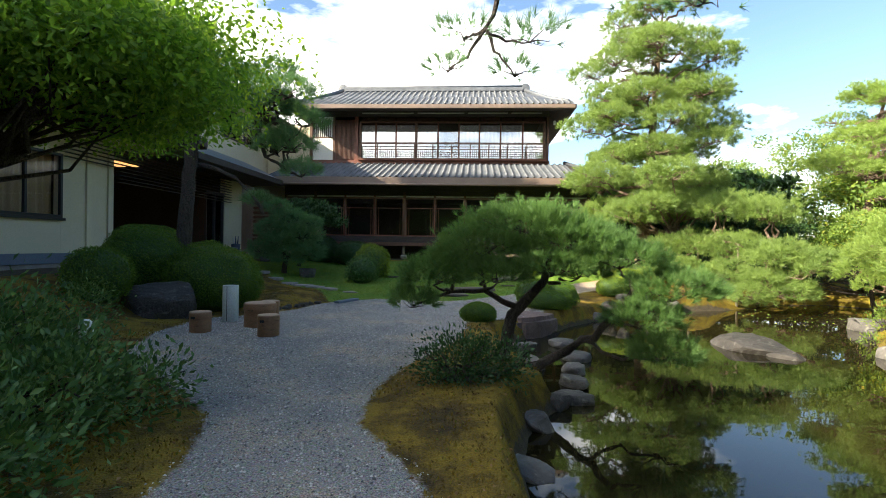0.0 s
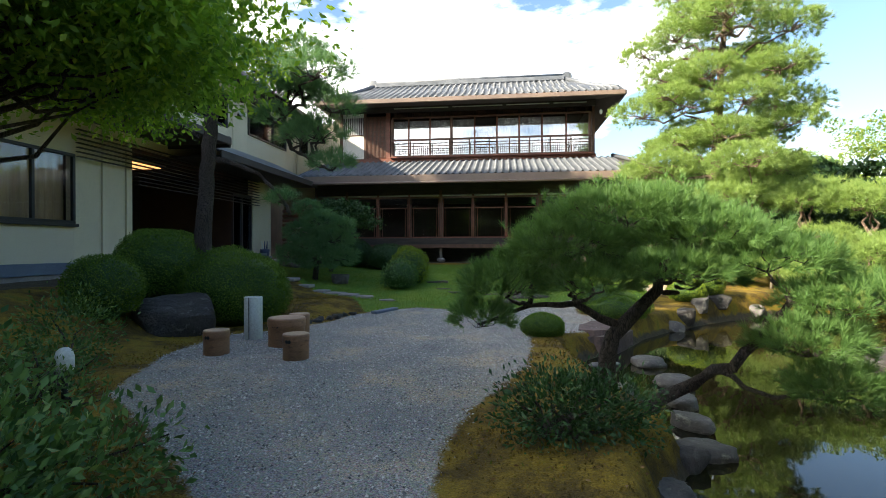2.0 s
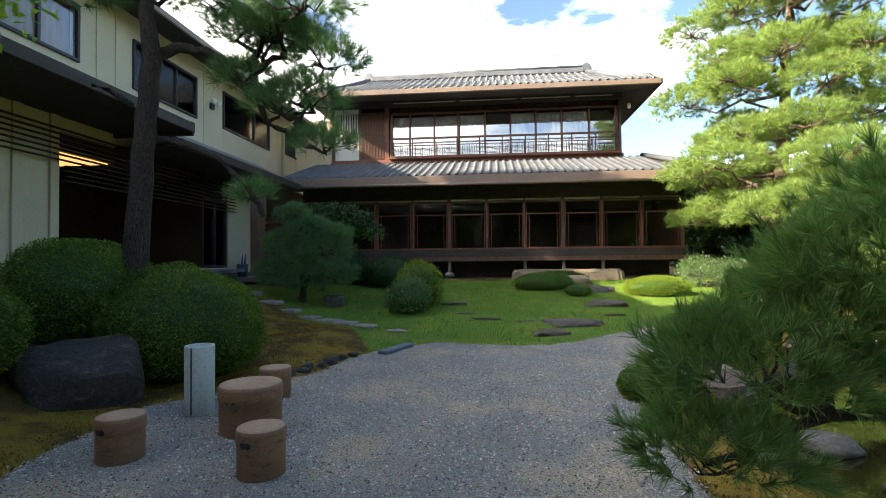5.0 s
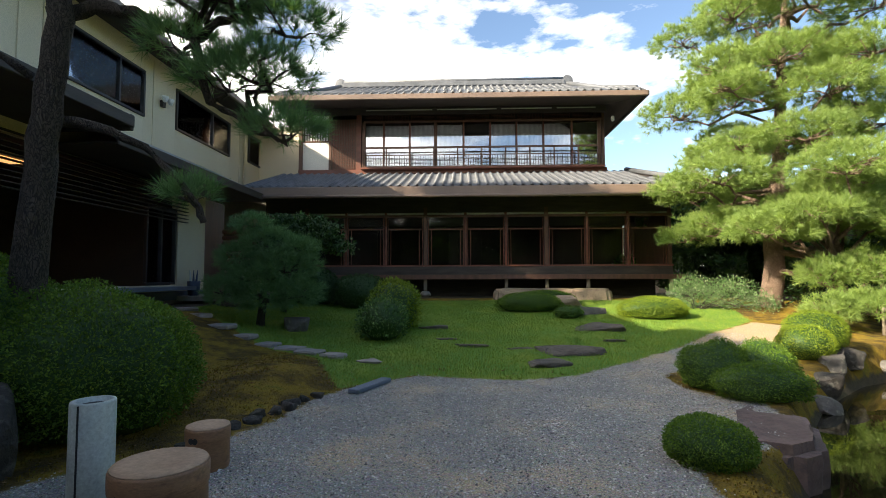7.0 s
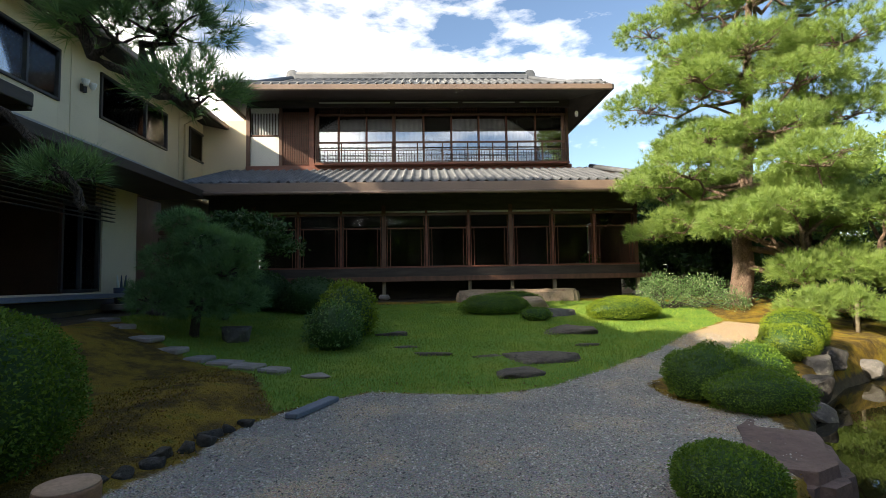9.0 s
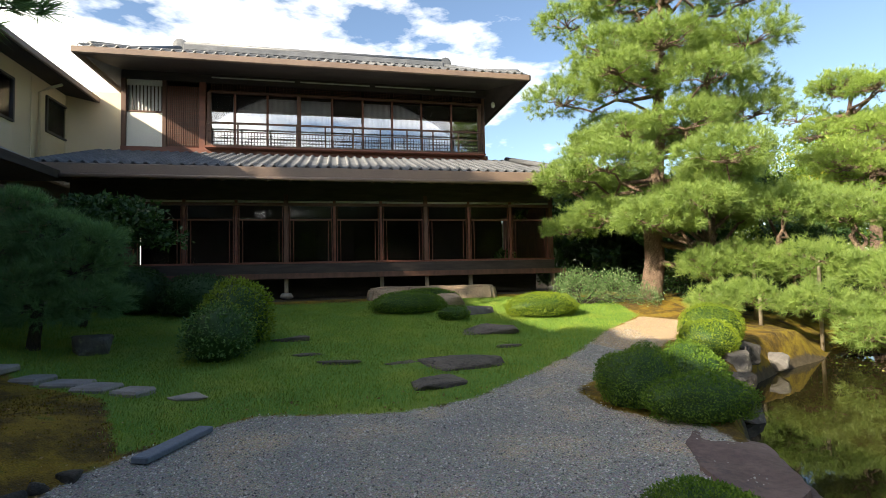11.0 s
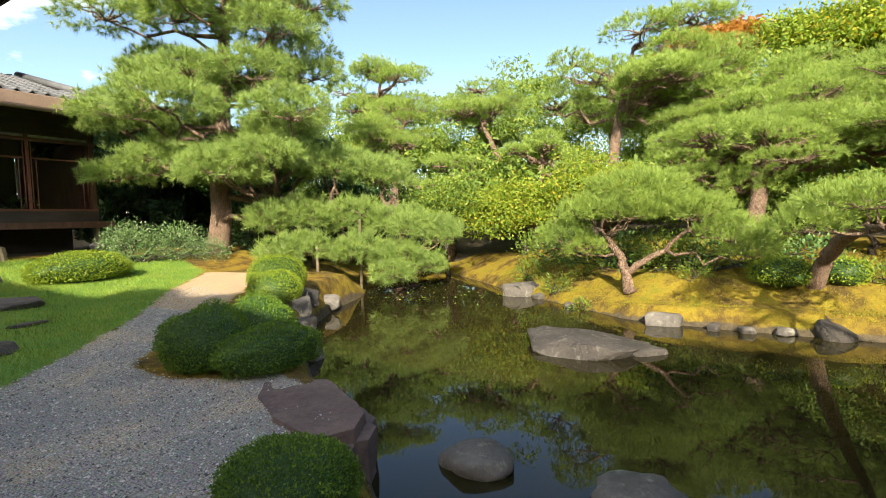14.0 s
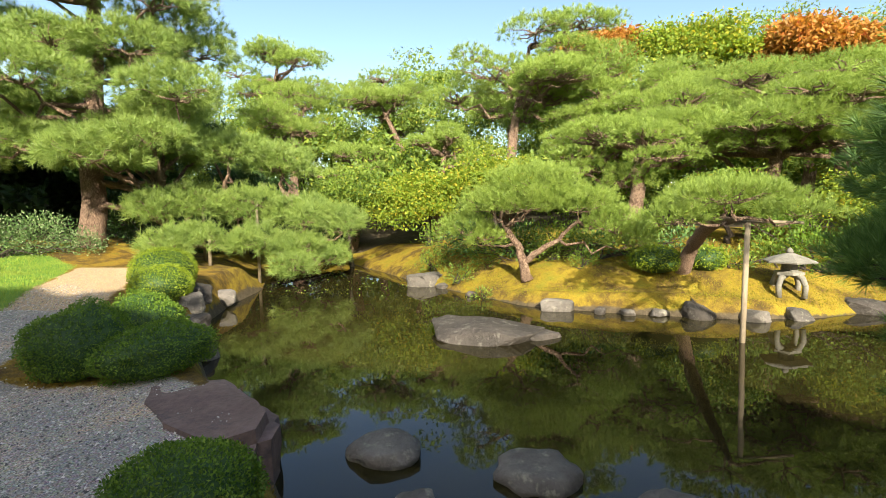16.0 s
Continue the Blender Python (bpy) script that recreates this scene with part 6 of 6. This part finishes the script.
# ---------- leafy trees ----------
# maple overhanging the start of the path
broadleaf("green maple overhanging the path with layered branches", (-5.9, 4.7, ground_z(-5.9, 4.7)), 5, (-3.25, 5.2, 3.45, 2.0, 1.7, 1.40), L_MAPLE, 0.072, 84000, "maple_tree", 0.11, 90, droop=0.35)
broadleaf("dark evergreen tree at the corner of house and wing", (-5.8, 20.2, 0.7), 3, (-5.3, 20.0, 2.75, 1.25, 0.8, 0.85), L_DARK, 0.12, 10000, "tree", 0.07, 24)
for i, (x, y, z, rx, ry, rz, mat, s, c, lab) in enumerate([
        (14.6, 14.9, 1.9, 1.2, 1.5, 1.7, L_YELLOW, 0.10, 24000, "yellowing maple on the mossy bank"),
        (15.2, 12.8, 2.4, 1.3, 1.6, 1.4, L_YELLOW, 0.095, 16000, "yellow-green maple behind the trained pine"),
        (14.3, 17.6, 1.9, 1.4, 1.5, 1.6, L_WOOD, 0.10, 14000, "green shrubby tree at the head of the pond"),
        (12.6, 20.4, 1.9, 1.6, 1.2, 1.5, L_DARK, 0.13, 8000, "dark evergreen tree behind the large pine"),
        (26.8, 10.2, 9.0, 2.0, 2.4, 1.4, L_ORANGE, 0.22, 20000, "orange autumn maple above the pines"),
        (25.6, 1.2, 8.0, 2.0, 2.6, 1.3, L_ORANGE, 0.22, 20000, "orange autumn maple above the pines"),
        (25.6, 6.0, 8.2, 2.0, 2.6, 2.0, L_YELLOW, 0.18, 26000, "yellow-green maple above the pines"),
        (17.0, 16.0, 2.4, 1.8, 2.0, 1.8, L_WOOD, 0.18, 6000, "green understorey tree beyond the pond"),
        (16.5, 10.2, 2.2, 1.5, 2.0, 1.6, L_WOOD, 0.16, 6000, "green understorey tree beyond the pond"),
        (20.5, 24.0, 4.6, 2.0, 3.0, 1.8, L_YELLOW, 0.15, 10000, "yellowing tree beyond the pond"),
        (12.8, 6.5, 1.6, 0.9, 1.6, 0.9, L_WOOD, 0.08, 14000, "green shrubby tree on the bank"),
        (13.0, 3.6, 1.5, 1.1, 1.4, 1.2, L_YELLOW, 0.08, 14000, "yellow-green shrubby tree behind the lantern")]):
    b = (x + 0.3, y, ground_z(x + 0.3, y))
    broadleaf(lab, b, 3, (x, y, z, rx, ry, rz), mat, s, c, "maple_tree" if "maple" in lab else "tree", 0.05 + 0.012 * z, 26)
# added out of view: blocks the sun from the veranda's sill and deck
broadleaf("unseen tall tree added behind the wing to shade the veranda front", (-12.6, 14.6, ground_z(-12.6, 14.6)), 3, (-12.4, 14.5, 12.3, 3.4, 1.5, 1.4), L_DARK, 0.22, 14000, "tree", 0.25, 40)
loose_bush("dense green shrubs along the far bank", [(11.6, 9.4, 0.75, 0.5, 0.7, 0.35), (11.6, 11.2, 0.8, 0.5, 0.6, 0.45), (12.2, 12.6, 0.8, 0.6, 0.7, 0.5), (11.8, 7.6, 0.75, 0.5, 0.6, 0.4)], L_SHINY, 0.10, 4500)
loose_bush("leafy green shrubs behind the stone lantern", [(11.3, 5.3, 0.65, 0.5, 0.6, 0.5), (11.5, 4.3, 0.7, 0.6, 0.6, 0.6), (12.2, 5.6, 0.9, 0.6, 0.7, 0.6), (11.0, 7.0, 0.45, 0.35, 0.4, 0.3)], L_BUSH, 0.075, 7000)
loose_bush("leafy green shrubs at the back of the mossy bank", [(11.9, 10.4, 0.8, 0.6, 0.9, 0.5), (12.0, 8.8, 0.8, 0.6, 0.8, 0.5), (11.3, 12.0, 0.5, 0.4, 0.5, 0.35), (12.6, 13.4, 0.8, 0.6, 0.8, 0.55)], L_WOOD, 0.075, 6500)
for x, y, r in ((10.6, 9.6, 0.32), (10.0, 11.7, 0.26), (10.9, 12.5, 0.4), (11.2, 8.4, 0.38), (10.7, 6.7, 0.35), (11.3, 10.4, 0.42), (12.0, 13.6, 0.45), (11.6, 6.0, 0.45), (11.9, 9.9, 0.5), (12.6, 11.2, 0.55), (12.9, 8.2, 0.6)):
    loose_bush("low leafy plant growing in the moss of the bank", [(x, y, ground_z(x, y) + r * 0.5, r, r, r * 0.7)], L_WOOD, 0.06 + 0.03 * r, 15000 if r < 0.4 else 8000, name="low_plant", wide=0.35, up=0.7)
loose_bush("dark shrubs at the head of the pond", [(15.9, 19.2, 0.9, 1.0, 0.9, 0.9), (14.2, 20.6, 1.1, 1.2, 0.8, 1.0), (12.0, 21.2, 1.2, 1.2, 0.9, 1.1), (10.6, 22.6, 1.5, 1.1, 0.8, 1.0)], L_DARK, 0.13, 2600)
loose_bush("dense dark evergreen shrubs on the bank beside the pond", [(10.9, 3.3, 0.6, 0.7, 0.8, 0.6), (11.8, 2.0, 1.0, 1.0, 1.0, 0.9)], L_DARK, 0.11, 3500)


# distant woodland: one mass that nobody could count
def woods():
    P, W = [], []
    for k in range(430):
        if k < 280:
            cx, cy = RNG.uniform(18.0, 42), RNG.uniform(-16, 44)
            top = 2.6 + 0.26 * (cx - 14.5) + 2.2 * noise.noise(Vector((cx * 0.16, cy * 0.16, 0)))
            top = min(top * 1.1, 9.8)
            if cy > 17 and cx > 20:
                top = max(top, 6.7 + 1.5 * noise.noise(Vector((cx * 0.3, cy * 0.3, 5))))
        elif k < 360:
            # unseen trees to the south, added to darken reflections and dim the start
            cx, cy = RNG.uniform(-3, 18), RNG.uniform(-20, -5)
            top = RNG.uniform(7, 11)
            if cx < 0 and cy > -8:
                continue
        else:
            cx, cy = RNG.uniform(9.0, 19), RNG.uniform(25.5, 40)
            top = RNG.uniform(3.4, 4.8)
        z0 = ground_z(cx, cy)
        size = 0.60 + 0.016 * max(0, cx - 14)
        m = 60 if 280 <= k < 360 else 115
        for _ in range(9):
            h = RNG.uniform(0.12, 1.0)
            c = np.array([cx + RNG.normal() * 1.3, cy + RNG.normal() * 1.3, z0 + top * h])
            q = unit(RNG.normal(size=(m, 3))) * RNG.uniform(0.35, 1.0, (m, 1)) * np.array([1.15, 1.15, 0.62]) * size
            P.append(c + q)
            W.append(RNG.normal(size=(m, 3)))
    # undergrowth and the crowns furthest back, packed close
    for k in range(400):
        if k >= 300:
            # close southern backing, added to keep bright sky out of the door panes
            c, s = np.array([RNG.uniform(-18, 24), RNG.uniform(-23, -18), RNG.uniform(0.8, 9.0)]), 1.3
        elif k < 130:
            c, s = np.array([RNG.uniform(19, 33), RNG.uniform(-14, 24), 0.0]), 1.0
            c[2] = ground_z(c[0], c[1]) + RNG.uniform(0.3, 2.6)
        else:
            c, s = np.array([RNG.uniform(35, 42), RNG.uniform(-20, 15), 0.0]), 1.5
            c[2] = RNG.uniform(4.0, 12.6 - 0.22 * max(0.0, c[1] + 4.0))
        for _ in range(4):
            o = np.clip(RNG.normal(size=3), -1.3, 1.3) * np.array([1.0, 1.0, 0.6]) * s
            m = 150 if k >= 300 else 220 if k >= 130 else 140
            P.append(c + o + unit(RNG.normal(size=(m, 3))) * RNG.uniform(0.35, 1.0, (m, 1)) * np.array([1.1, 1.1, 0.65]) * s)
            W.append(RNG.normal(size=(m, 3)))
    P, W = np.concatenate(P), np.concatenate(W)
    # deep: wood beside the house, its shade put into a darker leaf colour
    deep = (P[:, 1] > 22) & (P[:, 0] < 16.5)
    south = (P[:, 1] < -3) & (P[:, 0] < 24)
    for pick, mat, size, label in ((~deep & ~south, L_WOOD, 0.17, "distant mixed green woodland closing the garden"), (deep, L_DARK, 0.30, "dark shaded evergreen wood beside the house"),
                                   (south, L_DARK, 0.55, "unseen dark wood added behind the path's start to darken glass reflections")):
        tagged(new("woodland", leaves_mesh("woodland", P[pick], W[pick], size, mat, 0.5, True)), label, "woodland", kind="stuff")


woods()


# ---------- stone lantern ----------
def lantern(x, y, k=0.64):
    z = max(ground_z(x, y), -0.1)
    t = thing("stone_lantern", "low granite snow-viewing lantern on arched legs at the water", "stone lantern", "", (x, y, z))
    for j in range(4):
        a = math.pi / 4 + j * math.pi / 2
        c, s = math.cos(a) * k, math.sin(a) * k
        part("leg", Geo().tube([(x + c * 0.42, y + s * 0.42, z - 0.05), (x + c * 0.45, y + s * 0.45, z + 0.25 * k), (x + c * 0.36, y + s * 0.36, z + 0.46 * k), (x + c * 0.12, y + s * 0.12, z + 0.56 * k)], [0.08 * k, 0.075 * k, 0.085 * k, 0.10 * k], 8), M_LANTERN, t, smooth=True)
    for name, h0, prof, n in (("platform", 0.52, [(0.24, 0), (0.38, 0.03), (0.38, 0.10), (0.26, 0.13)], 6), ("firebox", 0.65, [(0.20, 0), (0.21, 0.02), (0.21, 0.22), (0.20, 0.24)], 6),
                              ("roof", 0.89, [(0.66, 0), (0.67, 0.04), (0.44, 0.14), (0.18, 0.23), (0.06, 0.26)], 6), ("finial", 1.14, [(0.07, 0), (0.09, 0.05), (0.06, 0.12), (0.01, 0.16)], 12)):
        part(name, Geo().lathe(x, y, z + h0 * k, [(r * k, q * k) for r, q in prof], n), M_LANTERN, t, smooth=n > 6)


lantern(10.1, 6.0)


# ---------- loose cover of the ground ----------
def scatter(n, box, test):
    x0, x1, y0, y1 = box
    X, Y = RNG.uniform(x0, x1, n), RNG.uniform(y0, y1, n)
    keep = test(X, Y)
    return X[keep], Y[keep]


def gravel_pebbles():
    X, Y = scatter(130000, (-4.3, 5.5, 1.5, 18), lambda a, b: outline_dist(GRAVEL, a, b) > RNG.normal(size=len(a)) * 0.05)
    n = len(X)
    Z = heights(X, Y)
    s = RNG.uniform(0.006, 0.015, n)
    base = np.array([(1, 0, 0), (-0.6, 0.8, 0), (-0.6, -0.8, 0), (0, 0, 0.8)])
    ang = RNG.uniform(0, 6.28, n)
    c, sn = np.cos(ang)[:, None], np.sin(ang)[:, None]
    v = base[None] * s[:, None, None] * RNG.uniform(0.7, 1.3, (n, 1, 3))
    vx, vy = v[..., 0] * c - v[..., 1] * sn, v[..., 0] * sn + v[..., 1] * c
    v = np.stack([vx + X[:, None], vy + Y[:, None], v[..., 2] + (Z + s * 0.35)[:, None]], -1).reshape(-1, 3)
    f = np.array([(0, 1, 3), (1, 2, 3), (2, 0, 3)])
    tris = (np.arange(n)[:, None, None] * 4 + f[None]).reshape(-1, 3)
    m = bpy.data.materials.new("loose_pebbles")
    m.use_nodes = True
    nn, ll = m.node_tree.nodes, m.node_tree.links
    gn = nn.new("ShaderNodeNewGeometry")
    ll.new(ramp(nn, ll, gn.outputs["Random Per Island"], (0.0, (0.06, 0.058, 0.056)), (0.6, (0.34, 0.325, 0.30)), (1.0, (0.72, 0.685, 0.62))), nn["Principled BSDF"].inputs["Base Color"])
    nn["Principled BSDF"].inputs["Roughness"].default_value = 0.75
    tagged(new("gravel", array_mesh("gravel", v, tris, m)), "loose grey gravel chips covering the path", "gravel", kind="stuff")


def lawn_grass():
    X, Y = scatter(150000, (-7.6, 7.2, 13.4, 23.3), lambda a, b: outline_dist(LAWN, a, b) > RNG.normal(size=len(a)) * 0.06)
    P = np.stack([X, Y, heights(X, Y) - 0.005], 1)
    W = RNG.normal(size=(len(X), 3)) * np.array([0.45, 0.45, 0.1]) + np.array([0, 0, 1.0])
    tagged(new("grass", leaves_mesh("grass", P, W, 0.05, L_GRASS, 0.14)), "short mown green lawn grass", "grass", kind="stuff")


def moss_tufts(box, count, mat, label):
    def test(a, b):
        return (outline_dist(GRAVEL, a, b) < 0) & (outline_dist(LAWN, a, b) < 0) & (outline_dist(POND, a, b) < -0.15)
    X, Y = scatter(count, box, test)
    P = np.stack([X, Y, heights(X, Y) - 0.004], 1)
    W = RNG.normal(size=(len(X), 3)) * np.array([0.6, 0.6, 0.2]) + np.array([0, 0, 1.0])
    tagged(new("moss", leaves_mesh("moss", P, W, 0.03, mat, 0.45)), label, "moss", kind="stuff")


def floating_leaves():
    X, Y = scatter(420, (9.5, 15.0, 13.5, 19.2), lambda a, b: (outline_dist(POND, a, b) > 0.05) & (a - b * 0.6 < 3.2 + RNG.normal(size=len(a)) * 0.6))
    P = np.stack([X, Y, np.full(len(X), WATER_Z + 0.004)], 1)
    W = RNG.normal(size=(len(X), 3)) * np.array([1, 1, 0.01])
    tagged(new("floating_leaves", leaves_mesh("floating_leaves", P, W, 0.055, L_WOOD, 0.7)), "small green leaves floating at the head of the pond", "floating leaves", kind="stuff")


def fallen_leaves():
    X, Y = scatter(2600, (-4.5, 2.2, 1.5, 15), lambda a, b: (outline_dist(GRAVEL, a, b) < 0.1) & (outline_dist(POND, a, b) < -0.1))
    P = np.stack([X, Y, heights(X, Y) + 0.015], 1)
    W = RNG.normal(size=(len(X), 3)) * np.array([1, 1, 0.12])
    tagged(new("fallen_leaves", leaves_mesh("fallen_leaves", P, W, 0.04, L_LITTER, 0.5)), "small brown fallen leaves on moss", "fallen leaves", kind="stuff")


gravel_pebbles()
lawn_grass()
moss_tufts((-5.0, 2.6, 1.0, 17), 60000, L_MOSS, "brownish-orange moss covering the shaded mounds")
moss_tufts((9.0, 13.5, 4, 15), 60000, L_MOSSGOLD, "moss covering the far bank, golden-green with sunlight put into its colour")
floating_leaves()
fallen_leaves()
